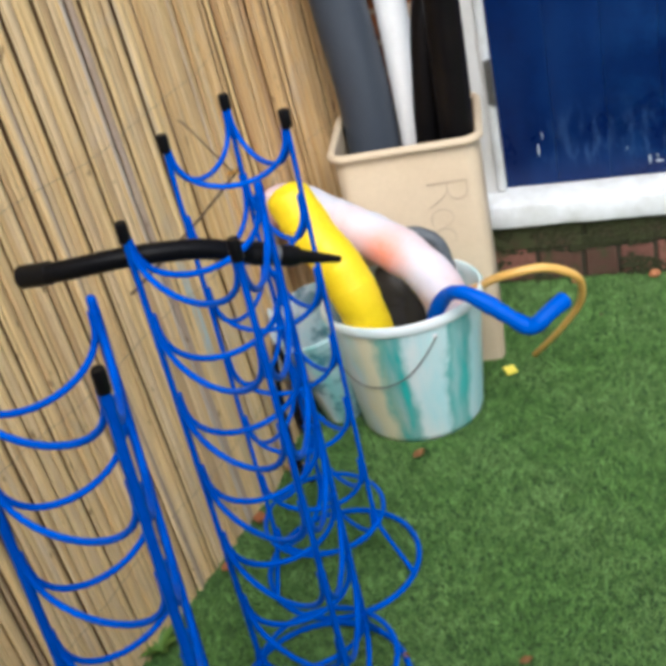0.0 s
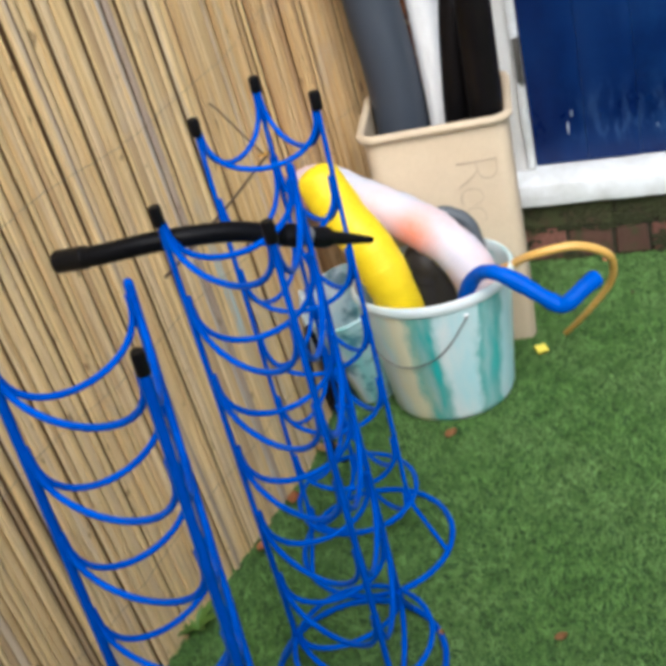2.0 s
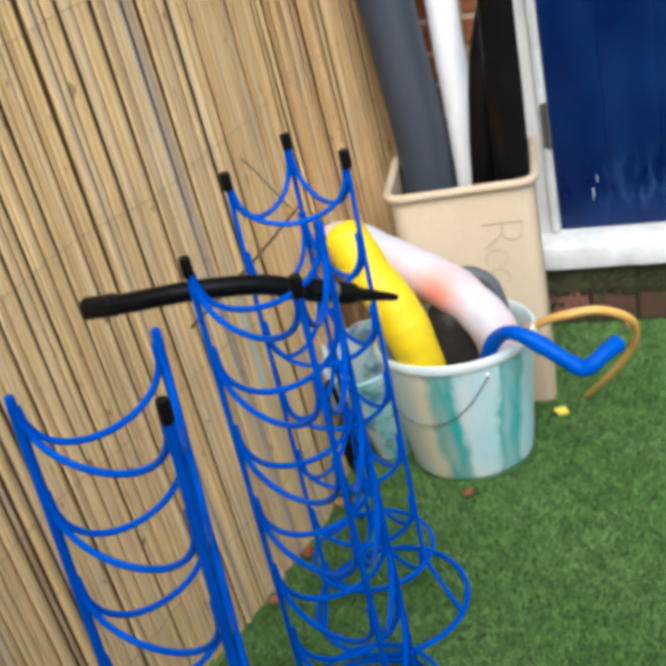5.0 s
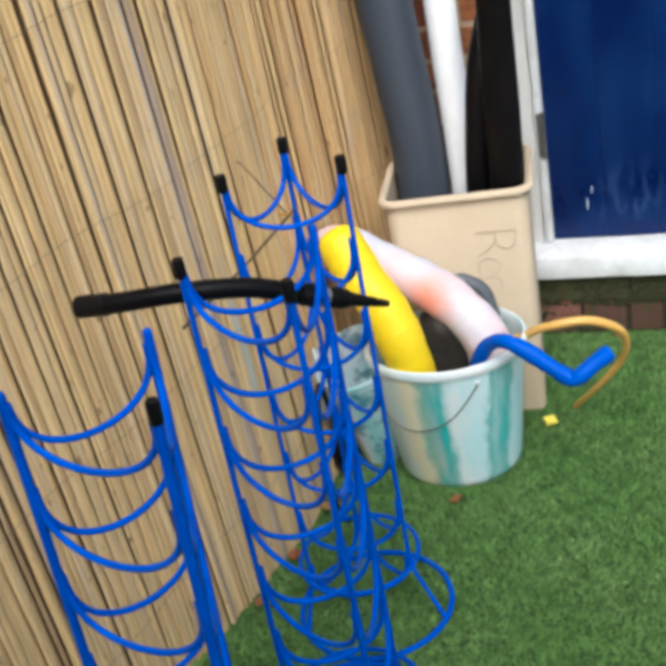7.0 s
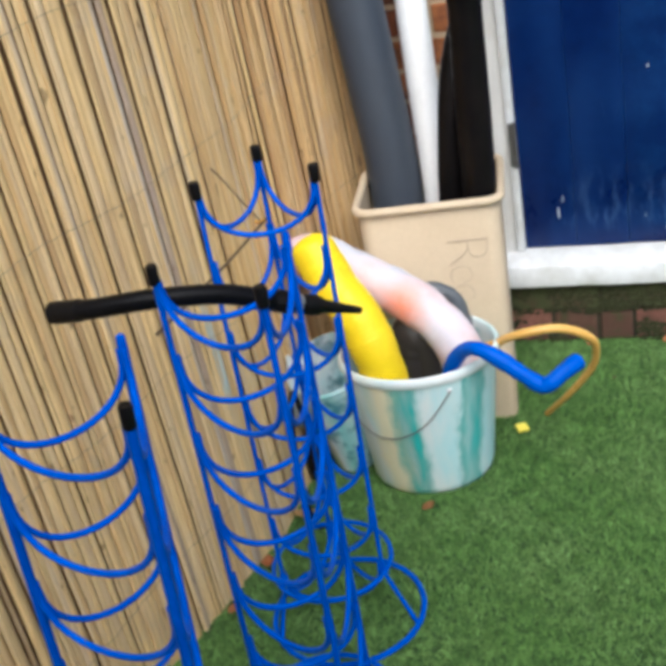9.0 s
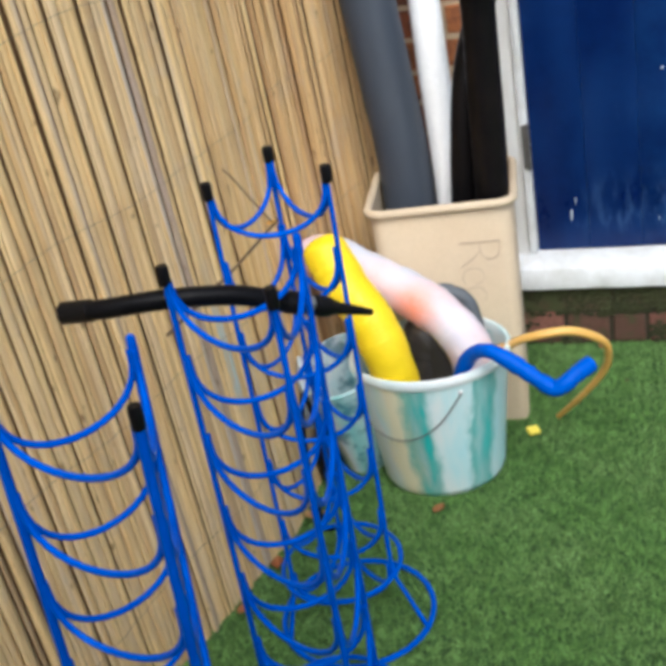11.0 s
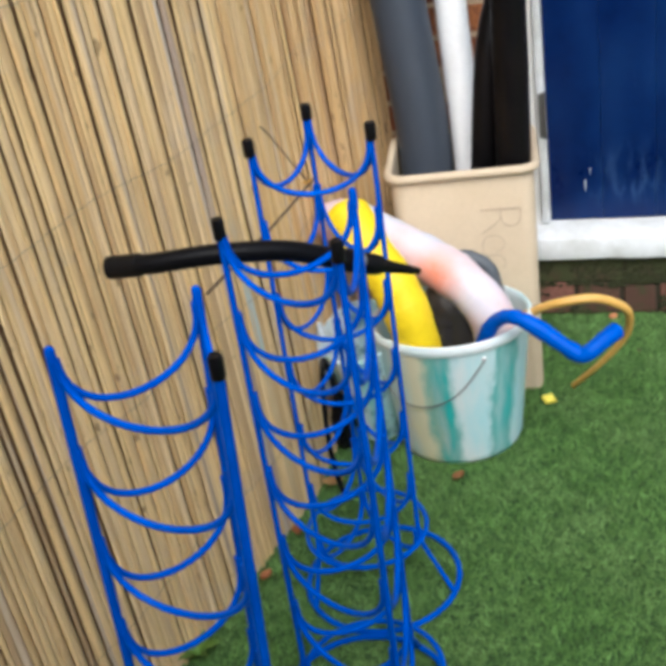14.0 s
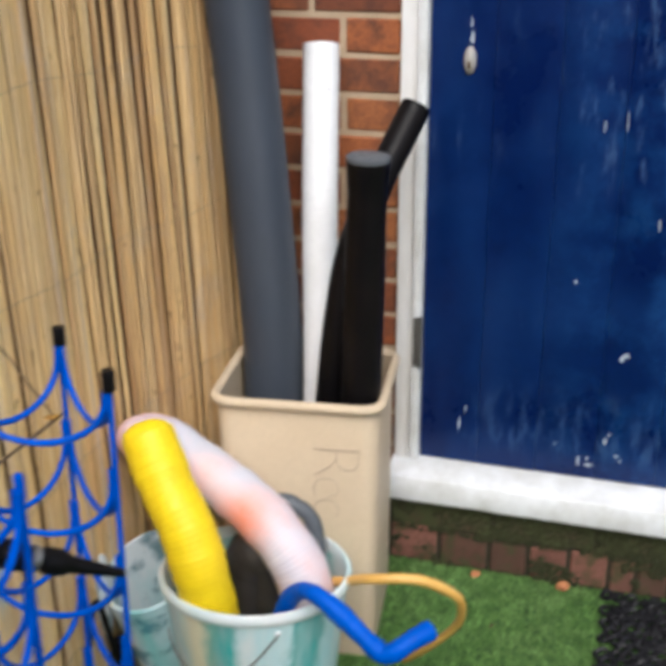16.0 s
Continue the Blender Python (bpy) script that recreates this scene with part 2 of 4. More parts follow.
def door_paint():
    m, n, l, b = mat("dark_blue_gloss_paint", (0.0025, 0.013, 0.085), 0.28, 0, 0.25)
    geo = n.new("ShaderNodeNewGeometry")
    mp = n.new("ShaderNodeMapping")
    mp.inputs["Scale"].default_value = (1, 1, 0.22)
    l.new(geo.outputs["Position"], mp.inputs[0])
    v = mp.outputs[0]
    sep = n.new("ShaderNodeSeparateXYZ")
    l.new(geo.outputs["Position"], sep.inputs[0])

    def within(axis, stops):
        return ramp(n, l, sep.outputs[axis], stops)

    def both(p, q):
        return mix(n, l, 1.0, p, q, "MULTIPLY")

    cloud = noise_tex(n, l, geo.outputs["Position"], 4.2, 5, 0.6)
    streak = noise_tex(n, l, v, 42, 5, 0.65)
    col = mix(n, l, ramp(n, l, cloud, [(0.40, grey(0)), (0.62, grey(0.85))]), (0.0009, 0.0090, 0.070), (0.0025, 0.024, 0.120))
    # paler patches towards the middle of the door
    blotch = noise_tex(n, l, geo.outputs["Position"], 9, 6, 0.72)
    paler_side = within(0, [(0.22, grey(0.15)), (0.36, grey(0.9)), (0.6, grey(1))])
    col = mix(n, l, both(ramp(n, l, blotch, [(0.46, grey(0)), (0.62, grey(0.55))]), paler_side), col, (0.010, 0.060, 0.200))
    # dried runs down the planks
    runs = both(ramp(n, l, streak, [(0.55, grey(0)), (0.72, grey(0.8))]), within(2, [(0.80, grey(0)), (0.92, grey(0.8)), (1.0, grey(1))]))
    col = mix(n, l, both(runs, paler_side), col, (0.075, 0.15, 0.30))
    col = mix(n, l, ramp(n, l, streak, [(0.64, grey(0)), (0.78, grey(0.3))]), col, (0.04, 0.09, 0.22))
    # paler strokes fanned over the foot of the door
    fan = n.new("ShaderNodeMapping")
    fan.inputs["Rotation"].default_value = (0, radians(28), 0)
    fan.inputs["Scale"].default_value = (1, 1, 0.3)
    l.new(geo.outputs["Position"], fan.inputs[0])
    brush = noise_tex(n, l, fan.outputs[0], 46, 4, 0.6)
    low = within(2, [(0.27, grey(0)), (0.31, grey(1)), (0.40, grey(0.75)), (0.46, grey(0))])
    col = mix(n, l, both(both(ramp(n, l, brush, [(0.48, grey(0)), (0.64, grey(0.5))]), low), within(0, [(0.06, grey(0)), (0.16, grey(0.7)), (0.6, grey(1))])), col, (0.055, 0.125, 0.275))
    l.new(col, b.inputs["Base Color"])
    l.new(ramp(n, l, cloud, [(0.35, grey(0.24)), (0.65, grey(0.46))]), b.inputs["Roughness"])
    bump(n, l, b, noise_tex(n, l, v, 60, 4), 0.12, 0.002)
    return m


def turf_mat():
    m, n, l, b = mat("artificial_turf", (0.07, 0.16, 0.03), 0.6, 0, 0.12)
    geo = n.new("ShaderNodeNewGeometry")
    tone = ramp(n, l, geo.outputs["Random Per Island"], [(0.0, (0.122, 0.262, 0.060)), (0.5, (0.152, 0.308, 0.078)), (1.0, (0.177, 0.34, 0.098))])
    wide = noise_tex(n, l, geo.outputs["Position"], 4.5, 4, 0.6)
    tone = mix(n, l, ramp(n, l, wide, [(0.42, grey(0)), (0.62, grey(0.55))]), tone, (0.23, 0.37, 0.13))
    patch = noise_tex(n, l, geo.outputs["Position"], 24, 6, 0.7)
    fine = noise_tex(n, l, geo.outputs["Position"], 55, 3)
    col = mix(n, l, ramp(n, l, patch, [(0.36, grey(0.75)), (0.58, grey(0))]), tone, (0.06, 0.135, 0.03))
    col = mix(n, l, ramp(n, l, fine, [(0.35, grey(0.45)), (0.56, grey(0))]), col, (0.06, 0.13, 0.026))
    l.new(col, b.inputs["Base Color"])
    return m


PINK = pink_hose()
BUCKET = smeared_bucket("white_bucket_with_teal_paint", [(0.0, grey(0.1)), (0.21, W), (0.235, T), (0.272, T), (0.295, W), (0.36, W), (0.375, T), (0.385, grey(0.75)), (0.425, T), (0.445, W), (0.6, grey(0.0)), (0.66, grey(0.7)), (0.72, W), (0.86, grey(0.7)), (0.93, W)], (0.73, 0.79, 0.785))
BUCKET_B = smeared_bucket("white_pail_with_teal_paint", [(0.0, grey(0.5)), (0.08, W), (0.16, W), (0.19, grey(0.7)), (0.22, grey(0.5)), (0.25, W), (0.34, grey(0.6)), (0.38, grey(0.4)), (0.42, W), (0.6, grey(0.6)), (0.8, W)], (0.80, 0.86, 0.89), 0.75)
CANE = cane_mat("split_bamboo", [(0.0, (0.50, 0.34, 0.18)), (0.06, (0.64, 0.45, 0.21)), (0.3, (0.80, 0.585, 0.28)), (0.6, (0.75, 0.535, 0.25)), (0.8, (0.85, 0.645, 0.345)), (0.95, (0.76, 0.57, 0.31)), (1.0, (0.58, 0.48, 0.36))], 0.5)
CANE_BROWN = cane_mat("browned_bamboo", [(0.0, (0.42, 0.23, 0.10)), (0.25, (0.66, 0.43, 0.185)), (0.5, (0.75, 0.52, 0.24)), (0.75, (0.62, 0.385, 0.16)), (1.0, (0.78, 0.56, 0.28))], 0.8)
CANE_GREY = cane_mat("grey_weathered_bamboo", [(0.0, (0.40, 0.31, 0.24)), (0.4, (0.52, 0.46, 0.38)), (0.7, (0.40, 0.29, 0.22)), (1.0, (0.58, 0.52, 0.43))], 0.6)
CANE_PAINTED = cane_mat("bamboo_with_pale_blue_paint", [(0.0, (0.55, 0.42, 0.23)), (1.0, (0.68, 0.52, 0.28))], 0.5, paint=True)
BRICK = brick_mat("red_brick", [(0.0, (0.25, 0.064, 0.022)), (0.35, (0.40, 0.125, 0.038)), (0.65, (0.17, 0.05, 0.022)), (1.0, (0.46, 0.165, 0.05))], 0.0)
MOSSBRICK = brick_mat("mossy_brick", [(0.0, (0.16, 0.07, 0.05)), (0.35, (0.24, 0.105, 0.075)), (0.55, (0.045, 0.035, 0.02)), (0.75, (0.20, 0.085, 0.06)), (1.0, (0.08, 0.05, 0.032))], 0.13)
MOSSCOURSE = brick_mat("moss_covered_brick", [(0.0, (0.045, 0.034, 0.016)), (1.0, (0.065, 0.045, 0.022))], 0.28)
DOORPAINT = door_paint()
TURF = turf_mat()


# ---- building helpers ----
def mesh_from(name, bm, material, smooth=True):
    bmesh.ops.recalc_face_normals(bm, faces=bm.faces)
    me = bpy.data.meshes.new(name)
    bm.to_mesh(me)
    bm.free()
    me.materials.append(material)
    if smooth:
        me.shade_smooth()
        me.set_sharp_from_angle(angle=radians(38))
    return me


def part(name, bm, material, parent, label="", smooth=True):
    ob = new(name, mesh_from(name, bm, material, smooth))
    ob.parent = parent
    return tagged(ob, label)


def thing(name, m, label, category, group="", kind=""):
    ob = new(name)
    ob.empty_display_size = 0.05
    ob.matrix_world = m
    return tagged(ob, label, category, group, kind)


def solid(name, bm, material, label, category, kind="", m=None, smooth=True, group=""):
    ob = new(name, mesh_from(name, bm, material, smooth))
    if m is not None:
        ob.matrix_world = m
    return tagged(ob, label, category, group, kind)


def spline(points, steps=8):
    """Catmull-Rom through the points."""
    p = [Vector(q) for q in points]
    p = [2 * p[0] - p[1]] + p + [2 * p[-1] - p[-2]]
    out = []
    for a, b, c, d in zip(p, p[1:], p[2:], p[3:]):
        for k in range(steps):
            t = k / steps
            out.append(0.5 * (2 * b + (c - a) * t + (2 * a - 5 * b + 4 * c - d) * t * t + (3 * b - a - 3 * c + d) * t ** 3))
    return out + [p[-2]]


def tube(bm, pts, radius, sides=10, caps=True, closed=False):
    """A round rod along pts; radius: a number or one for each point."""
    pts = [Vector(p) for p in pts]
    r = radius if isinstance(radius, (list, tuple)) else [radius] * len(pts)
    n = len(pts)
    tang = []
    for i in range(n):
        a, b = (pts[i - 1], pts[(i + 1) % n]) if closed else (pts[max(i - 1, 0)], pts[min(i + 1, n - 1)])
        tang.append((b - a).normalized())
    up = tang[0].orthogonal().normalized()
    rings = []
    for i in range(n):
        if i:
            up = tang[i - 1].rotation_difference(tang[i]) @ up
        up = (up - tang[i] * up.dot(tang[i])).normalized()
        side = tang[i].cross(up)
        rings.append([bm.verts.new(pts[i] + r[i] * (math.cos(k * 2 * math.pi / sides) * up + math.sin(k * 2 * math.pi / sides) * side)) for k in range(sides)])
    for i in range(n if closed else n - 1):
        a, b = rings[i], rings[(i + 1) % n]
        for k in range(sides):
            bm.faces.new((a[k], a[(k + 1) % sides], b[(k + 1) % sides], b[k]))
    if caps and not closed:
        bm.faces.new(rings[0][::-1]), bm.faces.new(rings[-1])
    return bm


def rod(pts, radius, sides=10, **k):
    return tube(bmesh.new(), pts, radius, sides, **k)


def lathe(profile, sides=48):
    """Turns (radius, height) pairs about z."""
    bm = bmesh.new()
    rings = []
    for r, z in profile:
        if r < 1e-5:
            rings.append([bm.verts.new((0, 0, z))])
        else:
            rings.append([bm.verts.new((r * math.cos(k * 2 * math.pi / sides), r * math.sin(k * 2 * math.pi / sides), z)) for k in range(sides)])
    for a, b in zip(rings, rings[1:]):
        for k in range(sides):
            j = (k + 1) % sides
            if len(a) == 1 and len(b) > 1:
                bm.faces.new((a[0], b[k], b[j]))
            elif len(b) == 1 and len(a) > 1:
                bm.faces.new((a[k], a[j], b[0]))
            elif len(a) > 1:
                bm.faces.new((a[k], a[j], b[j], b[k]))
    return bm


def box(x0, y0, z0, x1, y1, z1, bevel=0.0, seg=2):
    bm = bmesh.new()
    bmesh.ops.create_cube(bm, size=1)
    for v in bm.verts:
        v.co = Vector(((x0 + x1) / 2 + v.co.x * (x1 - x0), (y0 + y1) / 2 + v.co.y * (y1 - y0), (z0 + z1) / 2 + v.co.z * (z1 - z0)))
    if bevel:
        bmesh.ops.bevel(bm, geom=list(bm.edges), offset=bevel, segments=seg, affect="EDGES", profile=0.6)
    return bm


def loft(loops, close_first=True, close_last=True):
    bm = bmesh.new()
    rings = [[bm.verts.new(p) for p in loop] for loop in loops]
    n = len(rings[0])
    for a, b in zip(rings, rings[1:]):
        for k in range(n):
            bm.faces.new((a[k], a[(k + 1) % n], b[(k + 1) % n], b[k]))
    if close_first:
        bm.faces.new(rings[0][::-1])
    if close_last:
        bm.faces.new(rings[-1])
    return bm


def round_rect(w, d, r, z, seg=6):
    out = []
    for cx, cy, a0 in ((1, 1, 0), (-1, 1, 90), (-1, -1, 180), (1, -1, 270)):
        for k in range(seg + 1):
            a = radians(a0 + 90 * k / seg)
            out.append((cx * (w / 2 - r) + r * math.cos(a), cy * (d / 2 - r) + r * math.sin(a), z))
    return out


def fence_x(y, z=0.0):
    """The screen's face: nearly parallel to the view near the house, then swinging away."""
    if y > -0.8:
        x = -0.43 + 0.075 * max(0.0, (y + 0.4) / 0.4) if y > -0.4 else -0.43 + 0.01 * (y + 0.4)
    else:
        x = -0.434 + 0.25 * (y + 0.8)
    return x - 0.03 * z


# ---- ground and house ----
bm = bmesh.new()
bmesh.ops.create_grid(bm, x_segments=12, y_segments=12, size=60)
solid("ground", bm, SOIL, "flat garden ground under green artificial turf", "ground", "structure", pose(0, -0.6, 0))

# house wall: mortar bed with the door opening cut through it
wall = thing("wall_house", pose(0, 0, 0), "red brick house wall with sandy mortar joints", "wall", kind="structure")
DOOR_R, HEAD = 0.86, 2.2
# unseen upper wall runs up to 5.2 m to hold back skylight
part("mortar_bed", box(-3.0, 0.003, -0.05, -0.057, 0.26, 5.2), MORTAR, wall, smooth=False)
part("mortar_bed", box(DOOR_R + 0.057, 0.003, -0.05, 4.0, 0.26, 5.2), MORTAR, wall, smooth=False)
part("mortar_bed", box(-0.057, 0.003, HEAD + 0.06, DOOR_R + 0.057, 0.26, 5.2), MORTAR, wall, smooth=False)
part("plinth_bed", box(-0.057, -0.036, -0.05, 2.4, 0.2, 0.186), MOSSMORTAR, wall, smooth=False)

# unseen board added behind the camera to block low light from the sky
solid("unseen_sky_blocker", box(-1.5, -3.25, 0.0, 1.2, -3.13, 2.0, 0.004), BACKBOARD, "unseen dark board behind the camera, added to block low sky", "wall", "structure", smooth=False)

# door, frame and sill
door = thing("door_1", pose(0, 0, 0), "closed dark blue gloss-painted plank door, scuffed and chipped", "door", kind="structure")
random.seed(4)
for k in range(7):
    x0, x1 = k * 0.1225 + 0.0002, (k + 1) * 0.1225 - 0.0001
    part("plank", box(x0, -0.002 - 0.0006 * (k % 2), 0.247, x1, 0.04, HEAD - 0.004, 0.0011), DOORPAINT, door)
flakes = ((0.335, 0.283, 0.007, 0.032), (0.357, 0.278, 0.020, 0.008), (0.352, 0.292, 0.005, 0.012), (0.41, 0.305, 0.012, 0.006), (0.418, 0.297, 0.005, 0.010), (0.385, 0.335, 0.010, 0.016), (0.392, 0.352, 0.005, 0.014), (0.445, 0.80, 0.005, 0.030),
          (0.41, 0.53, 0.020, 0.010), (0.402, 0.522, 0.012, 0.014), (0.30, 0.675, 0.006, 0.011), (0.445, 1.06, 0.007, 0.009), (0.49, 1.058, 0.020, 0.006), (0.095, 0.372, 0.004, 0.024), (0.083, 0.335, 0.006, 0.036), (0.285, 0.318, 0.003, 0.012), (0.078, 1.13, 0.009, 0.034), (0.076, 1.158, 0.004, 0.03), (0.33, 0.98, 0.003, 0.03), (0.37, 0.99, 0.003, 0.05))
for x, z, w, h in flakes:
    bm = bmesh.new()
    ring = [(x + w * 0.5 * math.cos(a) * random.uniform(0.5, 1.1), z + h * 0.5 * math.sin(a) * random.uniform(0.5, 1.1)) for a in (i * math.pi / 4 for i in range(8))]
    lo, hi = [bm.verts.new((p, -0.0028, q)) for p, q in ring], [bm.verts.new((x + (p - x) * 0.85, -0.0044, z + (q - z) * 0.85)) for p, q in ring]
    for i in range(8):
        bm.faces.new((lo[i], lo[(i + 1) % 8], hi[(i + 1) % 8], hi[i]))
    bm.faces.new(hi)
    part("paint_chip", bm, CHIP, door, "pale chip in the blue paint", smooth=False)
cover = part("keyhole_cover", lathe([(0, 0.011), (0.006, 0.011), (0.011, 0.009), (0.0155, 0.004), (0.0165, 0), (0, 0)], 24), CREAM, door, "yellowed oval keyhole cover")
cover.matrix_world = pose(0.075, -0.003, 1.09, 90, 0, 0) @ Matrix.Diagonal((0.72, 1.6, 1, 1))
slot = part("keyhole", box(-0.003, -0.006, 0.008, 0.003, 0.006, 0.0125, 0.001), TWIG, cover)
slot.matrix_world = pose(0.075, -0.0035, 1.083, 90, 0, 0)

jamb = thing("door_frame", pose(0, 0, 0), "white painted timber door frame with worn edges", "trim", kind="structure")
part("jamb", box(-0.055, -0.012, 0.24, -0.0225, 0.1, HEAD + 0.05, 0.003), JAMBPAINT, jamb)
part("stop_bead", box(-0.0215, -0.022, 0.2465, -0.0015, 0.06, HEAD, 0.004), WHITEPAINT, jamb)
part("jamb", box(DOOR_R + 0.002, -0.012, 0.24, DOOR_R + 0.055, 0.1, HEAD + 0.05, 0.003), JAMBPAINT, jamb)
part("head", box(-0.0215, -0.014, HEAD + 0.002, DOOR_R, 0.1, HEAD + 0.05, 0.003), JAMBPAINT, jamb)
hinge = part("hinge", box(-0.016, -0.026, 0.468, -0.0005, -0.018, 0.574, 0.002), STEEL, jamb, "dull grey steel hinge")
part("knuckle", rod([(-0.002, -0.025, 0.466), (-0.002, -0.025, 0.577)], 0.0048, 10), STEEL, hinge)
bm = loft([[(x, y, z) for y, z in ((0.02, 0.166), (-0.064, 0.168), (-0.070, 0.172), (-0.0715, 0.177), (-0.0715, 0.222), (-0.0695, 0.2265), (-0.066, 0.228), (0.0, 0.2445), (0.02, 0.2445))] for x in [-0.058 + 0.0125 * k for k in range(81)]])
for v in bm.verts:
    v.co.z += 0.0014 * noise.noise((v.co.x * 9, v.co.y * 20, 0.3)) + 0.0009 * noise.noise((v.co.x * 41, v.co.y * 30, 4.3))
solid("door_sill", bm, WHITEPAINT, "white painted weathered sill under the blue door", "sill", "structure")

# ---- litter and things against the house ----
# beige bin with pipes
bin_m = pose(-0.162, -0.275, 0, 0, 0, 7.0)
waste_bin = thing("waste_bin", bin_m, "tall beige plastic bin with marker lettering, filled with pipes", "bin")
part("body", loft([round_rect(0.280, 0.250, 0.018, 0.003), round_rect(0.285, 0.255, 0.020, 0.0), round_rect(0.289, 0.259, 0.021, 0.010), round_rect(0.299, 0.258, 0.034, 0.525), round_rect(0.293, 0.252, 0.031, 0.53), round_rect(0.278, 0.246, 0.018, 0.016)]), BEIGE, waste_bin)
rim = round_rect(0.307, 0.264, 0.035, 0.535, 8)
part("rim", rod([(x, y, z) for x, y, z in rim], 0.0095, 10, closed=True), BEIGE, waste_bin, "rolled beige rim")
for text, down, size in (("R", 0.428, 0.136), ("e", 0.374, 0.118), ("c", 0.332, 0.118)):
    cu = bpy.data.curves.new("lettering", "FONT")
    cu.body, cu.size, cu.align_x, cu.extrude = text, size, "CENTER", 0.0006
    cu.offset = 0.0032 - 0.056 * size
    tmp = bpy.data.objects.new("lettering", cu)
    scene.collection.objects.link(tmp)
    bpy.context.view_layer.update()
    me = bpy.data.meshes.new_from_object(tmp.evaluated_get(bpy.context.evaluated_depsgraph_get()))
    bpy.data.objects.remove(tmp)
    me.materials.append(MARKER)
    letter = new("letter", me)
    letter.parent = waste_bin
    letter.matrix_local = Matrix.Translation((0.029, -0.1299, down)) @ pose(0, 0, 0, 90, 0, 0) @ pose(0, 0, 0, 0, 0, -90)
    tagged(letter, "faded handwritten marker letter")


def hollow_pipe(name, axis, r, wall_t, material, label, deep=0.12, end_mat=None):
    """A pipe along axis, open at its top end."""
    ob = thing(name, pose(*axis[0]), label, "pipe")
    o = Vector(axis[0])
    pts = [Vector(p) - o for p in spline(axis, 40 if end_mat else 10)]
    rad = r
    if end_mat:  # a flared socket over a narrower neck
        away = [(pts[-1] - p).length for p in pts]
        rad = [r * (0.98 if a < 0.012 else 0.98 - 0.08 * min((a - 0.012) / 0.045, 1) if a < 0.06 else 0.90 + 0.08 * min((a - 0.06) / 0.2, 1)) for a in away]
    part("pipe_wall", rod(pts, rad, 24, caps=True if end_mat else False), material, ob)
    if end_mat:
        d = (pts[-1] - pts[-2]).normalized()
        cap = part("end_cap", rod([pts[-1] - d * 0.004, pts[-1] + d * 0.003, pts[-1] + d * 0.0045], [r * 1.0, r * 1.0, r * 0.94], 24), end_mat, ob, "scuffed grey end cap")
    else:
        d = (pts[-1] - pts[-2]).normalized()
        inner = [pts[-1], pts[-1] - d * 0.002, pts[-1] - d * deep]
        part("pipe_bore", rod(inner, r - wall_t, 24, caps=False), material, ob)
        lip = [pts[-1] - d * 0.001, pts[-1] + d * 0.0005, pts[-1] - d * 0.001]
        part("pipe_lip", rod(lip, [r, r - wall_t / 2, r - wall_t], 24, caps=False), material, ob)
    return ob


hollow_pipe("drain_pipe", [(-0.279, -0.235, 0.02), (-0.250, -0.222, 0.48), (-0.279, -0.190, 0.818), (-0.325, -0.157, 1.204), (-0.387, -0.158, 1.794)], 0.0590, 0.004, GREYPIPE, "large grey plastic soil pipe leaning in the bin")
wp = hollow_pipe("downpipe", [(-0.187, -0.222, 0.02), (-0.152, -0.234, 0.435), (-0.178, -0.141, 0.792), (-0.2015, -0.045, 1.116)], 0.0346, 0.003, WHITEPIPE, "white plastic downpipe standing in the bin")
hole = part("screw_hole", lathe([(0, 0.0015), (0.0038, 0.0015), (0.0045, -0.002), (0, -0.002)], 10), TWIG, wp)
hole.matrix_world = pose(-0.1740, -0.0942, 1.038, 84, 0, 39)
hollow_pipe("black_pipe", [(-0.075, -0.29, 0.02), (-0.050, -0.322, 0.430), (-0.032, -0.333, 0.9725)], 0.0375, 0.004, BLACKPIPE, "black plastic pipe with a grey end standing in the bin", end_mat=PIPEEND)
hollow_pipe("bent_black_pipe", [(-0.165, -0.235, 0.02), (-0.147, -0.262, 0.299), (-0.119, -0.290, 0.451), (-0.103, -0.288, 0.617), (-0.086, -0.252, 0.77), (-0.052, -0.196, 0.889), (-0.002, -0.109, 1.02)], 0.0280, 0.004, BLACKPIPE, "bent black plastic pipe slanting out of the bin")

# ---- the two pails ----
BX, BY = -0.165, -0.574
bucket = thing("bucket", pose(BX, BY, 0, 0, 0, 14.5) @ Matrix.Diagonal((1.15, 0.99, 1.08, 1)), "white plastic bucket smeared with teal paint, full of tubes", "bucket")
part("body", lathe([(0, 0.006), (0.096, 0.006), (0.099, 0.0), (0.104, 0.002), (0.1095, 0.009), (0.1135, 0.021), (0.139, 0.264), (0.136, 0.266), (0.108, 0.012), (0, 0.012)], 64), BUCKET, bucket)
part("rim", lathe([(0.1365, 0.262), (0.1425, 0.262), (0.1455, 0.268), (0.1455, 0.275), (0.1425, 0.281), (0.1385, 0.282), (0.1355, 0.278), (0.1355, 0.262)], 64), RIM, bucket, "thick white rolled rim")
bail = []
for deg, z in ((-72, 0.245), (-78, 0.224), (-87, 0.194), (-99, 0.168), (-115, 0.150), (-133, 0.147), (-151, 0.16), (-171, 0.19), (-187, 0.222), (-197, 0.245)):
    r = 0.112 + 0.027 * z / 0.264 + 0.006
    bail.append((r * math.cos(radians(deg)), r * math.sin(radians(deg)), z))
part("wire_handle", rod(spline(bail, 5), 0.0013, 6), WIRE, bucket, "thin steel wire handle")
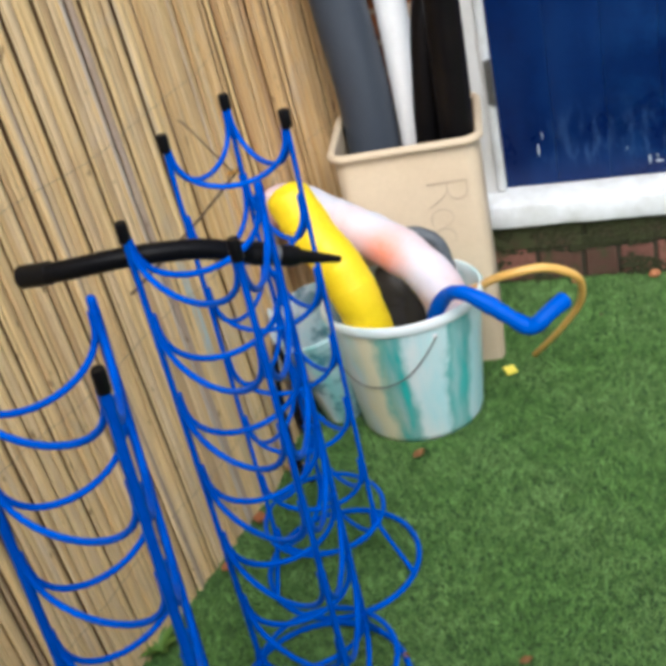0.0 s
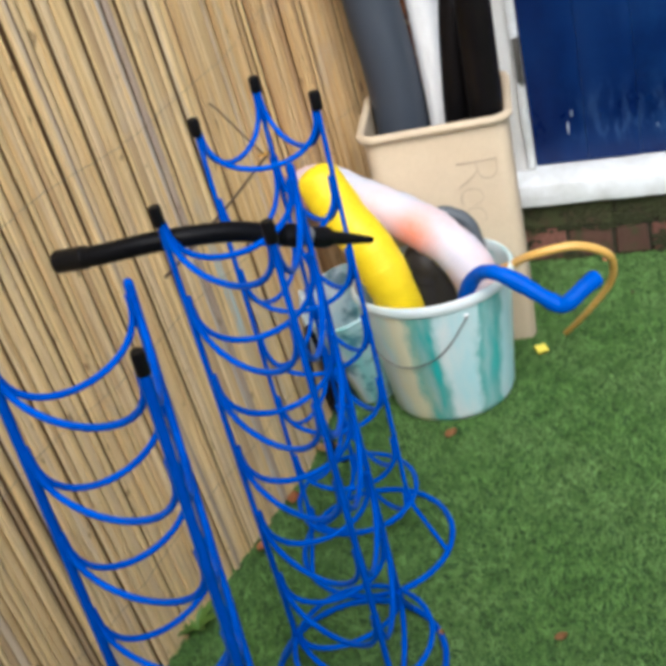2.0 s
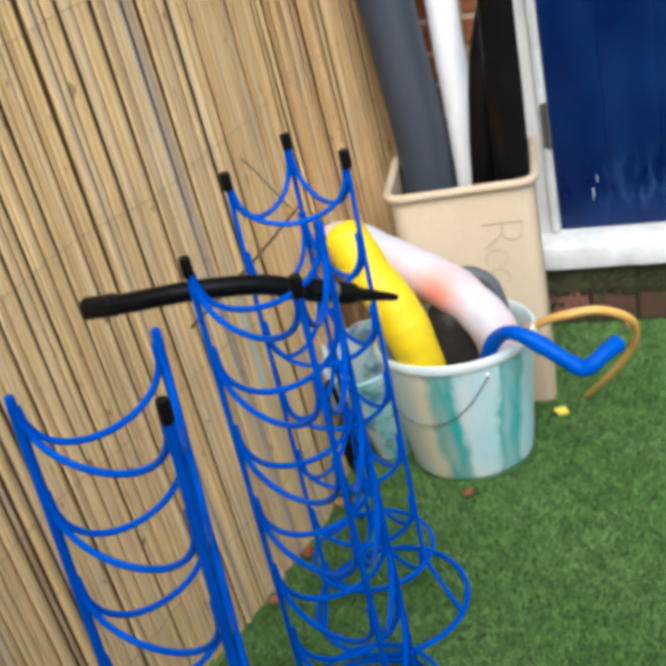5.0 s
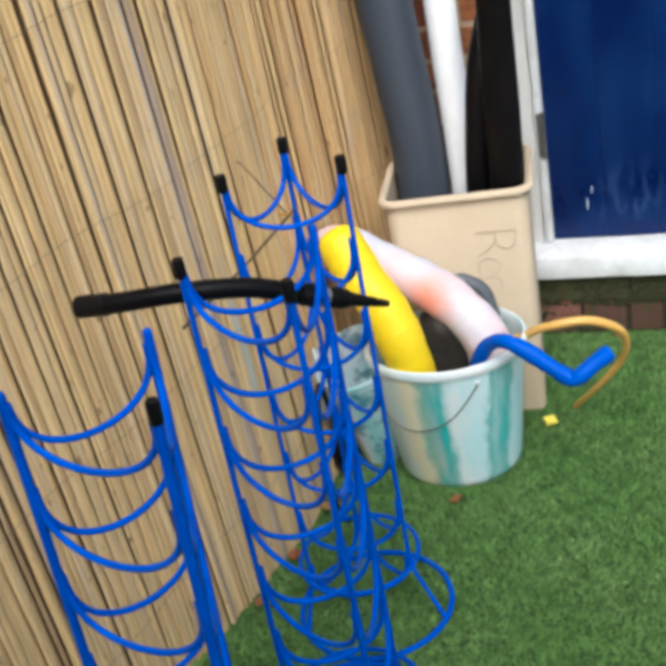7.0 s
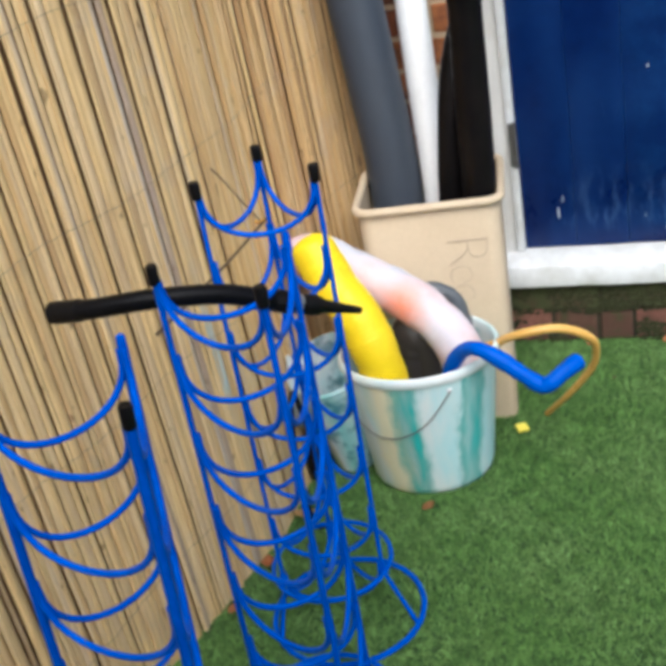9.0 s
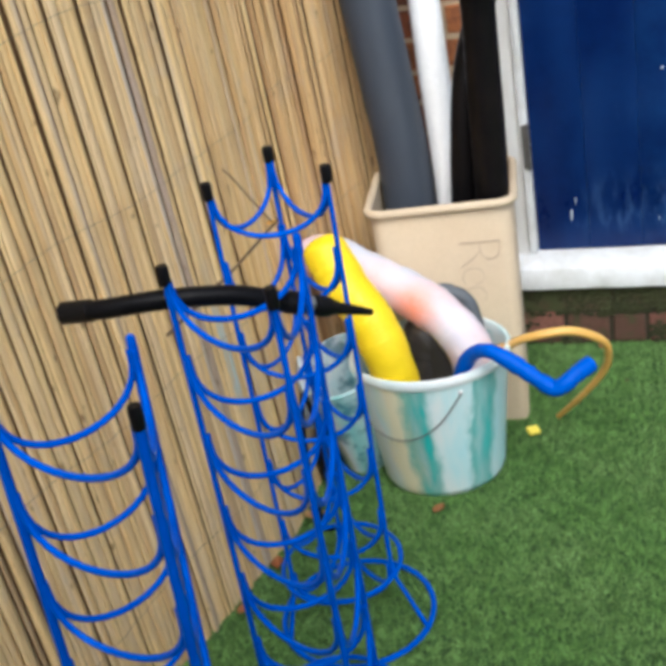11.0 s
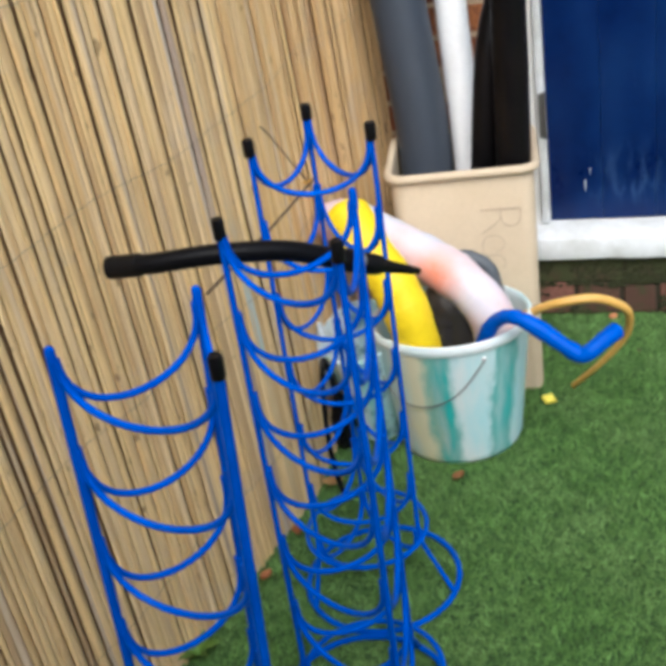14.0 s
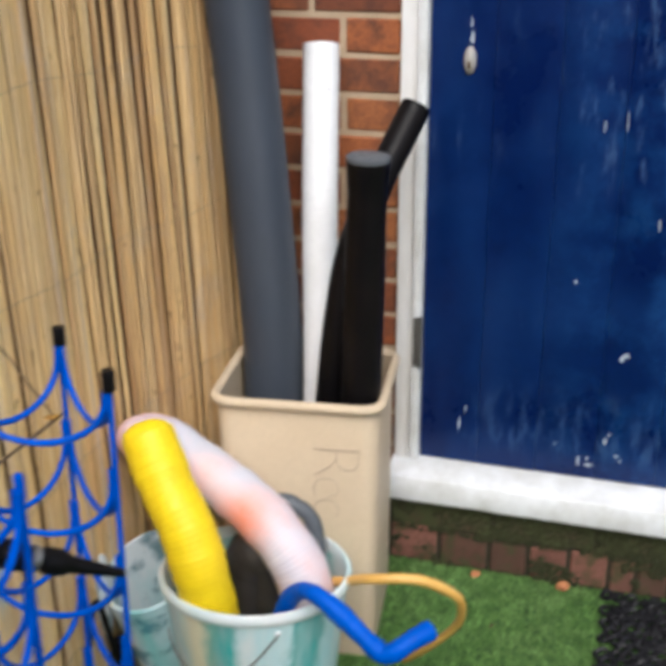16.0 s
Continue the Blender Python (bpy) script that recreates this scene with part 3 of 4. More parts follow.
for deg in (-72, -197):
    ear = part("handle_ear", lathe([(0, 0.004), (0.003, 0.004), (0.004, 0.003), (0.0045, 0), (0, 0)], 14), WHITEPIPE, bucket)
    ear.matrix_local = Matrix.Translation((0.137 * math.cos(radians(deg)), 0.137 * math.sin(radians(deg)), 0.245)) @ Matrix.Rotation(radians(deg), 4, "Z") @ Matrix.Rotation(radians(90), 4, "Y")

pail = thing("pail", pose(-0.345, -0.532, 0.013, 12, -3, 0) @ Matrix.Diagonal((0.86, 1.08, 1, 1)), "small white pail smeared with teal paint behind the bucket", "bucket")
part("body", lathe([(0, 0.006), (0.056, 0.006), (0.062, 0.0), (0.067, 0.005), (0.0935, 0.258), (0.0905, 0.26), (0.063, 0.012), (0, 0.012)], 40), BUCKET_B, pail)
part("rim", lathe([(0.0905, 0.256), (0.0950, 0.256), (0.0962, 0.262), (0.094, 0.266), (0.090, 0.265), (0.089, 0.256)], 40), BUCKET_B, pail)


# ---- tubes in the bucket ----
def corrugated(name, path, r, material, label, pitch=0.0075, depth=0.0022, round_end=True, category="hose"):
    base = Vector(path[0])
    fine = spline(path, 40)
    length = [0.0]
    for a, b in zip(fine, fine[1:]):
        length.append(length[-1] + (b - a).length)
    total = length[-1]
    count = int(total / pitch * 4)
    pts, rad, j = [], [], 0
    for k in range(count + 1):
        s = total * k / count
        while j < len(length) - 2 and length[j + 1] < s:
            j += 1
        f = (s - length[j]) / max(length[j + 1] - length[j], 1e-9)
        p = fine[j].lerp(fine[j + 1], min(f, 1))
        wob = 0.003 * noise.noise(p * 22) + 0.0014 * noise.noise(p * 75)
        rr = r + depth * 0.5 * math.cos(2 * math.pi * s / pitch) + wob
        if round_end:
            e = (total - s) / r
            if e < 0.7:
                rr *= math.sqrt(max(1 - (1 - e / 0.7) ** 2 * 0.9, 0.02))
        pts.append(p - base), rad.append(rr)
    if not round_end:
        ob = new(name, mesh_from(name, rod(pts, rad, 22), material))
        ob.matrix_world = Matrix.Translation(base)
        return tagged(ob, label, category)
    cut = max(k for k in range(len(pts)) if total * (1 - k / count) > 0.8 * r)
    ob = thing(name, Matrix.Translation(base), label, category)
    part("hose_wall", rod(pts[:cut + 1], rad[:cut + 1], 22, caps=False), material, ob)
    tip = pts[cut - 1:]
    part("closed_end", rod(tip, [rad[cut - 1] * 0.9] + rad[cut:], 22), material, ob, "rounded closed end")
    return ob


corrugated("yellow_hose", [(-0.21, -0.58, 0.02), (-0.223, -0.62, 0.17), (-0.226, -0.655, 0.31), (-0.256, -0.643, 0.405), (-0.300, -0.615, 0.46), (-0.343, -0.582, 0.525), (-0.358, -0.570, 0.556)], 0.0470, YELLOW, "fat yellow corrugated hose leaning out of the bucket", pitch=0.009, depth=0.0007)
corrugated("pink_hose", [(-0.105, -0.56, 0.02), (-0.078, -0.558, 0.203), (-0.086, -0.557, 0.292), (-0.140, -0.538, 0.357), (-0.219, -0.508, 0.400), (-0.300, -0.492, 0.437), (-0.352, -0.496, 0.473), (-0.387, -0.513, 0.487), (-0.397, -0.552, 0.480)], 0.0472, PINK, "pale pink and white corrugated hose arching from the bucket", depth=0.0009)
corrugated("black_hose_coil", [(-0.196, -0.53, 0.02), (-0.196, -0.53, 0.2), (-0.190, -0.525, 0.272), (-0.170, -0.52, 0.302), (-0.150, -0.52, 0.262), (-0.146, -0.53, 0.02)], 0.052, DARKHOSE, "fat dark grey hose doubled over inside the bucket", depth=0.0008, round_end=False)
corrugated("grey_hose", [(-0.083, -0.51, 0.03), (-0.079, -0.492, 0.21), (-0.078, -0.489, 0.305), (-0.090, -0.487, 0.358), (-0.113, -0.486, 0.379), (-0.15, -0.487, 0.384), (-0.17, -0.492, 0.32), (-0.175, -0.51, 0.1)], 0.0145, GREYHOSE, "thin grey hose looped behind the pink hose", depth=0.0004, round_end=False)
corrugated("blue_tube", [(-0.135, -0.59, 0.02), (-0.108, -0.62, 0.2), (-0.086, -0.648, 0.288), (-0.056, -0.667, 0.338), (-0.020, -0.692, 0.359), (0.024, -0.706, 0.342), (0.066, -0.716, 0.314), (0.095, -0.726, 0.299), (0.107, -0.728, 0.298), (0.122, -0.725, 0.306), (0.142, -0.710, 0.318), (0.166, -0.684, 0.324)], 0.0156, BLUEFOAM, "bent bright blue foam tube hooked over the bucket", pitch=0.012, depth=0.0004, round_end=False, category="tube")
amber = [(-0.075, -0.50, 0.02), (-0.07, -0.505, 0.22), (0.0, -0.56, 0.297), (0.055, -0.592, 0.334), (0.125, -0.577, 0.335), (0.178, -0.548, 0.297), (0.187, -0.518, 0.245), (0.172, -0.490, 0.188), (0.12, -0.450, 0.103), (0.062, -0.388, 0.012)]
amber_line = spline(amber, 12)
solid("amber_tubing", rod([p - Vector(amber[0]) for p in amber_line], [0.0088 - 0.0026 * max(0, k / len(amber_line) - 0.5) * 2 for k in range(len(amber_line))], 14), ORANGE, "thin amber rubber tubing curling from bucket to turf", "tube", m=Matrix.Translation(amber[0]))

# ---- blue plant support towers ----
LEVELS = (0.832, 0.713, 0.589, 0.465, 0.341, 0.214, 0.092)
tower_group = "blue plant towers by the fence"


def tower(tops, foot_shift, capped, label, ring_shift=(0, 0), pitch=1.0, cap_r=0.0082, leg_r=0.0046, lean=((0, 0), (0, 0), (0, 0))):
    cx, cy = sum(p[0] for p in tops) / 3, sum(p[1] for p in tops) / 3
    ob = thing("plant_tower", pose(cx, cy, 0), label, "plant support", tower_group)
    fx, fy = foot_shift

    def leg_at(i, z):
        f = 1 - z / 0.83
        return Vector((tops[i][0] - cx + fx * f + lean[i][0] * (1 - f), tops[i][1] - cy + fy * f + lean[i][1] * (1 - f), z))

    mid = Vector((fx + ring_shift[0], fy + ring_shift[1], 0))
    for i in range(3):
        foot = leg_at(i, 0.0)
        way = (foot - Vector((fx, fy, 0))).normalized()
        end = mid + way * 0.1385
        end.z = 0.007
        pts = [end, leg_at(i, 0.085).lerp(end, 0.12), leg_at(i, 0.115)] + [leg_at(i, z) for z in (0.3, 0.5, 0.7, 0.838)]
        leg = part("leg", rod(pts, leg_r, 10), BLUE, ob)
        if capped[i]:
            part("end_cap", rod([leg_at(i, z) for z in (0.833, 0.835, 0.856, 0.860)], [cap_r * 0.9, cap_r, cap_r, cap_r * 0.85], 12), CAP, leg, "black plastic end cap")
        else:
            part("rod_tip", rod([leg_at(i, z) for z in (0.825, 0.848, 0.852, 0.854)], [0.0060, 0.0060, 0.0050, 0.0025], 12), BLUE, leg)
    for k, z in enumerate(0.832 - (0.832 - h) * pitch for h in LEVELS):
        for i in range(3):
            j = (i + 1) % 3
            a, b = leg_at(i, z), leg_at(j, z)
            d = (b - a).normalized()
            a, b = a + d * 0.0050, b - d * 0.0050
            sag = (0.071, 0.080, 0.080, 0.080, 0.080, 0.080, 0.06)[k]
            nub = Vector((0, 0, 0.014 if k else 0.004))
            pts = [a + nub]
            for q in range(19):
                th = math.pi * q / 18
                p = a.lerp(b, 0.5 - 0.5 * math.cos(th))
                p.z -= sag * math.sin(th) ** 0.85 if 0 < q < 18 else 0
                pts.append(p)
            pts.append(b + nub)
            part("hoop", rod(pts, 0.0043, 8), BLUE, ob)
    ring = [mid + Vector((0.1385 * math.cos(t), 0.1385 * math.sin(t), 0.008)) for t in (2 * math.pi * q / 48 for q in range(48))]
    part("base_ring", rod(ring, 0.0052, 8, closed=True), BLUE, ob)
    upper = [Vector((fx * 0.88, fy * 0.88, 0)) + Vector((0.11 * math.cos(t), 0.11 * math.sin(t), 0.088)) for t in (2 * math.pi * q / 40 for q in range(40))]
    part("upper_ring", rod(upper, 0.0043, 8, closed=True), BLUE, ob)
    return ob


tower([(-0.346, -1.046), (-0.297, -0.897), (-0.170, -1.003)], (-0.008, -0.01), (1, 1, 1), "blue coated steel plant tower with black end caps", (0.0315, -0.041), cap_r=0.0088, leg_r=0.0041)
tower([(-0.298, -1.324), (-0.123, -1.407), (-0.144, -1.238)], (-0.008, -0.01), (1, 1, 0), "blue coated steel plant tower carrying a black hose", (-0.022, 0.015), lean=((0.005, -0.010), (0, 0), (0, 0)))
tower([(-0.377, -1.630), (-0.262, -1.501), (-0.184, -1.656)], (-0.055, 0.012), (0, 0, 1), "leaning blue coated steel plant tower with one black cap", pitch=1.04, cap_r=0.0079, leg_r=0.0064)

# ---- black hose with nozzle, lying through the towers' top hoops ----
hose = thing("black_hose", pose(-0.457, -1.313, 0.785), "short black corrugated hose with a tapered nozzle on the towers", "hose")
ho = Vector((-0.457, -1.313, 0.785))
line = [Vector(p) - ho for p in spline([(-0.450, -1.3235, 0.7925), (-0.394, -1.329, 0.799), (-0.309, -1.315, 0.803), (-0.233, -1.277, 0.787), (-0.187, -1.242, 0.759), (-0.168, -1.2235, 0.745)], 24)]
part("corrugated_tube", rod(line, [0.0135 + (0.0005 if k % 3 == 0 else 0) for k in range(len(line))], 18), RUBBER, hose)
d0 = (line[1] - line[0]).normalized()
part("end_cuff", rod([line[0] - d0 * 0.012, line[0] - d0 * 0.011, line[0] + d0 * 0.036, line[0] + d0 * 0.038], [0.0140, 0.0156, 0.0156, 0.0138], 20), CAP, hose, "smooth black end cuff")
tip = Vector((-0.089, -1.149, 0.689)) - ho
d1 = (tip - line[-1]).normalized()
span = (tip - line[-1]).length
prof = ((-0.02, 0.0140), (-0.016, 0.0160), (0.008, 0.0160), (0.012, 0.0115), (0.026, 0.0112), (0.029, 0.0145), (0.042, 0.0150), (0.052, 0.0136), (0.058, 0.0100), (0.07, 0.0090), (span - 0.012, 0.0058), (span, 0.0048))
part("nozzle", rod([line[-1] + d1 * s for s, r in prof], [r for s, r in prof], 20), CAP, hose, "tapered black plastic nozzle")
part("clamp", rod([line[-1] + d1 * s for s in (0.013, 0.0135, 0.022, 0.0225)], [0.0128, 0.0142, 0.0142, 0.0128], 16), WIRE, hose, "dull metal hose clamp")


# ---- small litter ----
def dry_leaf(x, y, z, size, rz, curl, material, label):
    bm = bmesh.new()
    n = 7
    rows = []
    for i in range(n):
        u = i / (n - 1)
        w = math.sin(math.pi * min(max(u, 0.04), 0.97)) ** 0.8 * 0.36
        rows.append([bm.verts.new((size * (u - 0.5), size * w * s, size * (curl * (4 * (u - 0.5) ** 2) * 0.35 + abs(s) * w * curl))) for s in (-1, -0.45, 0, 0.45, 1)])
    for a, b in zip(rows, rows[1:]):
        for k in range(4):
            bm.faces.new((a[k], a[k + 1], b[k + 1], b[k]))
    bmesh.ops.solidify(bm, geom=list(bm.faces), thickness=0.0007)
    return solid("dry_leaf", bm, material, label, "leaf", m=pose(x, y, z, 0, 0, rz))


dry_leaf(-0.150, -0.738, 0.012, 0.032, 60, 0.7, LEAF, "small curled brown leaf on the turf")
dry_leaf(-0.405, -0.775, 0.016, 0.045, 15, 0.5, worn("pale_tan_leaf", (0.55, 0.33, 0.13), (0.4, 0.2, 0.07), 0.7), "pale tan dry leaf lying by the fence")
dry_leaf(-0.438, -0.93, 0.014, 0.035, 100, 0.9, TERRACOTTA, "reddish dry leaf at the fence foot")
dry_leaf(-0.465, -1.06, 0.014, 0.03, 70, 0.9, TERRACOTTA, "reddish dry leaf at the fence foot")


dry_leaf(0.098, -1.258, 0.012, 0.022, 30, 0.8, LEAF, "small crumpled brown leaf on the turf")
dry_leaf(-0.095, -1.253, 0.012, 0.014, 120, 0.8, LEAF, "tiny brown leaf scrap on the turf")
dry_leaf(0.205, -0.24, 0.011, 0.012, 75, 0.9, TWIG, "tiny dark leaf scrap on the turf")


def pebble(x, y, s, seed):
    bm = bmesh.new()
    bmesh.ops.create_icosphere(bm, subdivisions=2, radius=s)
    for v in bm.verts:
        v.co *= 1 + 0.35 * noise.noise(v.co / s * 0.9 + Vector((seed, 0, 0)))
        v.co.z *= 0.55
    solid("pebble", bm, TERRACOTTA, "orange brick crumb lying on the turf", "stone", m=pose(x, y, s * 0.5 + 0.006))


pebble(0.144, -0.068, 0.011, 1)
pebble(0.328, -0.062, 0.014, 5)
tag = solid("plastic_tag", box(-0.013, -0.011, -0.004, 0.013, 0.011, 0.004, 0.0015), TAG, "small bright yellow plastic tag on the turf", "tag", m=pose(0.012, -0.452, 0.017, 14, 8, 35))

# crumpled plastic between pail and fence
bm = bmesh.new()
bmesh.ops.create_icosphere(bm, subdivisions=4, radius=1)
for v in bm.verts:
    p = v.co.copy()
    k = 1 + 0.4 * noise.noise(p * 2.2) + 0.18 * noise.noise(p * 6)
    v.co = Vector((p.x * 0.013 * k, p.y * 0.026 * k, 0.235 + p.z * 0.085 * (1 + 0.05 * k)))
solid("plastic_wrap", bm, BAG, "crumpled white plastic wrap by the fence", "plastic wrap", m=pose(-0.424, -0.640, 0.0, 0, 0, 20))

# added black lump standing in for the shaded gap at the fence foot
bm = bmesh.new()
bmesh.ops.create_icosphere(bm, subdivisions=4, radius=1)
for v in bm.verts:
    p = v.co.copy()
    k = 1 + 0.3 * noise.noise(p * 1.8 + Vector((4, 0, 0))) + 0.14 * noise.noise(p * 6)
    v.co = Vector((p.x * 0.020 * k, p.y * 0.034 * k, max(0.062 + p.z * 0.066 * k, 0.0)))
solid("dark_gap_lump", bm, RUBBER, "added black lump for the shaded gap between pail and fence", "bag", m=pose(-0.413, -0.628, 0.002, 0, 0, 10))

cable = solid("black_cable", rod(spline([(-0.398, -0.62, 0.008), (-0.404, -0.66, 0.14), (-0.405, -0.70, 0.27), (-0.408, -0.735, 0.2), (-0.40, -0.77, 0.09), (-0.375, -0.80, 0.012), (-0.34, -0.79, 0.009)], 8), 0.006, 8), RUBBER, "loop of black cable beside the pail", "cable")

# stems caught on the screen, with one orange leaf
stem = thing("dead_twig", pose(-0.3, -0.905, 0.733), "thin dry brown twig caught in the blue tower", "twig")
so = Vector((-0.3, -0.905, 0.733))
part("stalk", rod([Vector(p) - so for p in spline([(-0.409, -1.162, 0.666), (-0.395, -1.13, 0.674), (-0.347, -1.02, 0.702), (-0.309, -0.925, 0.730), (-0.300, -0.905, 0.738)], 8)], [0.0032] * 16 + [0.0027] * 17, 6), TWIG, stem)
part("side_shoot", rod([Vector(p) - so for p in spline([(-0.304, -0.914, 0.733), (-0.330, -0.925, 0.783), (-0.352, -0.933, 0.826), (-0.362, -0.938, 0.842)], 6)], 0.0014, 6), TWIG, stem)
dry_leaf(-0.306, -0.921, 0.736, 0.020, 40, 0.6, ORANGE, "orange leaf caught on a dry stem")

# weed at the foot of the screen
weed = thing("weed", pose(-0.535, -1.25, 0.0), "small green weed at the foot of the fence", "plant")
random.seed(9)
for k in range(11):
    a, tall = random.uniform(0, 6.28), random.uniform(0.04, 0.08)
    bm = bmesh.new()
    rows = []
    for i in range(5):
        u = i / 4
        w = 0.008 * math.sin(math.pi * (0.08 + 0.88 * u))
        c = Vector((math.cos(a), math.sin(a), 0)) * tall * 0.8 * u ** 1.4 + Vector((0, 0, tall * (u - 0.35 * u * u)))
        s = Vector((-math.sin(a), math.cos(a), 0)) * w
        rows.append([bm.verts.new(c - s), bm.verts.new(c - Vector((0, 0, w * 0.4))), bm.verts.new(c + s)])
    for p, q in zip(rows, rows[1:]):
        bm.faces.new((p[0], p[1], q[1], q[0])), bm.faces.new((p[1], p[2], q[2], q[1]))
    part("leaf_blade", bm, WEED, weed)

# black rubber door mat with round holes and a ragged rim
mat_ob = thing("door_mat", pose(0.624, -0.218, 0.012), "black perforated rubber mat on the turf below the door", "mat")
random.seed(12)
for i in range(17):
    for j in range(13):
        x, y = (i - 8) * 0.025 + (0.0125 if j % 2 else 0) + random.uniform(-0.003, 0.003), (j - 6) * 0.024 + random.uniform(-0.003, 0.003)
        if i in (0, 16) and random.random() < 0.3:
            continue
        r = random.uniform(0.0095, 0.0135)
        ring = [(x + r * math.cos(t) * random.uniform(0.7, 1.2), y + r * math.sin(t) * random.uniform(0.7, 1.2), random.uniform(0, 0.006)) for t in (2 * math.pi * q / 9 for q in range(9))]
        part("mat_ring", rod(ring, random.uniform(0.0038, 0.0056), 6, closed=True), MATRUBBER, mat_ob)

SCREEN_TOP = 1.85
# ---- bamboo screen ----
screen = thing("fence_bamboo", pose(0, 0, 0), "bamboo cane screen with weathered tan canes and wire ties", "fence", kind="structure")
back = [(fence_x(y) - 0.022, y) for y in [0.0, -0.2, -0.4, -0.8, -1.6, -2.4, -3.4]]
bm = loft([[(x - 0.03, y, 0), (x, y, 0), (x - 0.056, y, SCREEN_TOP - 0.02), (x - 0.086, y, SCREEN_TOP - 0.02)] for x, y in back])
part("backing_board", bm, BACKBOARD, screen, smooth=False)
random.seed(21)


def cane_shape(half, flat):
    """One split cane: flattened, with swollen nodes, slightly bowed, tapering upwards."""
    pts, rad = [], []
    node = random.uniform(0.05, 0.3)
    bow, ph = random.uniform(-0.003, 0.003), random.uniform(0, 6)
    zs = [(0.0, 1.0)]
    while node < SCREEN_TOP - 0.05:
        zs += [(node - 0.007, 1.0), (node, 1.10), (node + 0.008, 0.97)]
        node += random.uniform(0.22, 0.38)
    zs.append((SCREEN_TOP + random.uniform(-0.03, 0.03), 0.92))
    for z, k in zs:
        pts.append((bow * math.sin(z * 2.1 + ph), bow * math.cos(z * 1.7 + ph), z)), rad.append(half * k * (1.05 - 0.06 * z))
    bm = rod(pts, rad, 9)
    for v in bm.verts:
        v.co.x *= flat
    return bm


def cane_kinds(low, high, flat, count):
    out = []
    for _ in range(count):
        half = random.uniform(low, high)
        bm = cane_shape(half, flat)
        shapes = {}
        for key, material in (("pale", CANE), ("brown", CANE_BROWN), ("grey", CANE_GREY), ("painted", CANE_PAINTED)):
            shapes[key] = mesh_from("cane", bm.copy(), material)
        bm.free()
        out.append((shapes, half))
    return out


wide_canes, thin_canes = cane_kinds(0.0058, 0.0118, 0.36, 14), cane_kinds(0.0038, 0.0060, 0.8, 8)
y, count = -0.005, 0
while y > -2.75 and count < 296:
    near_house = y > -0.55
    shapes, r0 = random.choice(thin_canes if near_house or random.random() < 0.22 else wide_canes)
    pack = 0.96 if near_house else 0.80
    y -= r0 * pack
    kind = "brown" if random.random() < (0.75 if near_house else 0.12) else "pale"
    if -0.930 < y < -0.902 or random.random() < 0.015:
        kind = "grey"
    elif -0.874 < y < -0.858:
        kind = "painted"
    c = new("cane", shapes[kind])
    c.parent = screen
    jut = 0.004 if near_house else 0.0016
    c.matrix_world = Matrix.Translation((fence_x(y) - r0 * 0.4 + random.uniform(-jut, jut * 0.6), y, random.uniform(-0.004, 0.006))) @ pose(0, 0, 0, random.gauss(0, 0.5 if near_house else 0.22), -1.72 + random.gauss(0, 0.2 if near_house else 0.08), 0) @ pose(0, 0, 0, 0, 0, random.uniform(-16, 16) + random.choice((0, 180)))
    if near_house and random.random() < 0.5:
        y -= r0 * pack + random.uniform(0.0006, 0.0034)
    else:
        y -= r0 * pack + (random.uniform(-0.0016, 0.0) if near_house else random.choice((-0.0012, -0.001, -0.0008, -0.0004, 0.0, 0.0014)))
    count += 1
for z in (0.18, 0.5, 0.82, 1.12, 1.42):
    pts = []
    for k in range(140):
        yy = -0.01 - 2.6 * k / 139
        pts.append((fence_x(yy, z) + 0.0055 + 0.0022 * math.sin(k * 2.4), yy, z + 0.006 * math.sin(k * 0.31 + z * 9)))
    part("tie_wire", rod(pts, 0.0006, 5), TIE, screen, "thin wire tie")

# ---- bricks ----
brick_cache = {}


def brick(x0, x1, z0, z1, face, material, parent, depth=0.03):
    w, h = round(x1 - x0, 3), round(z1 - z0, 3)
    key = (w, h, material.name)
    if key not in brick_cache:
        bm = box(-w / 2, 0, -h / 2, w / 2, depth, h / 2, 0.004, 1)
        for v in bm.verts:
            v.co += Vector((0.0014, 0.0012, 0.0014)) * noise.noise(v.co * 70)
        brick_cache[key] = mesh_from("brick", bm, material, smooth=False)
    ob = new("brick", brick_cache[key])
    ob.parent = parent
    ob.location = ((x0 + x1) / 2, face + random.uniform(-0.001, 0.0012), (z0 + z1) / 2)
    ob.rotation_euler = (random.gauss(0, 0.006), random.gauss(0, 0.004), random.gauss(0, 0.004))


random.seed(33)
J = 0.010
for k in range(0, 22):
    z0 = 0.041 + 0.075 * k
    odd = k % 2
    ends = [-0.059, -0.235, -0.46, -0.60] if odd else [-0.059, -0.172, -0.397, -0.60]
    for b, a in zip(ends, ends[1:]):
        brick(a + J / 2, b - (J / 2 if b != -0.059 else 0), z0 + J / 2, z0 + 0.075 - J / 2, 0.0, BRICK, wall)
x = -0.055
for k in range(6):
    w = 0.228 if k % 2 == 0 else 0.215
    brick(x + 0.004, x + w - 0.004, 0.096, 0.166, -0.044, MOSSCOURSE, wall)
    x += w
x = -0.055
for k in range(24):
    w = random.choice((0.055, 0.068, 0.085, 0.10, 0.11))
    brick(x + 0.004, x + w - 0.005, 0.006, 0.088 + random.choice((-0.006, 0.0, 0.004)), -0.042, MOSSBRICK, wall)
    x += w

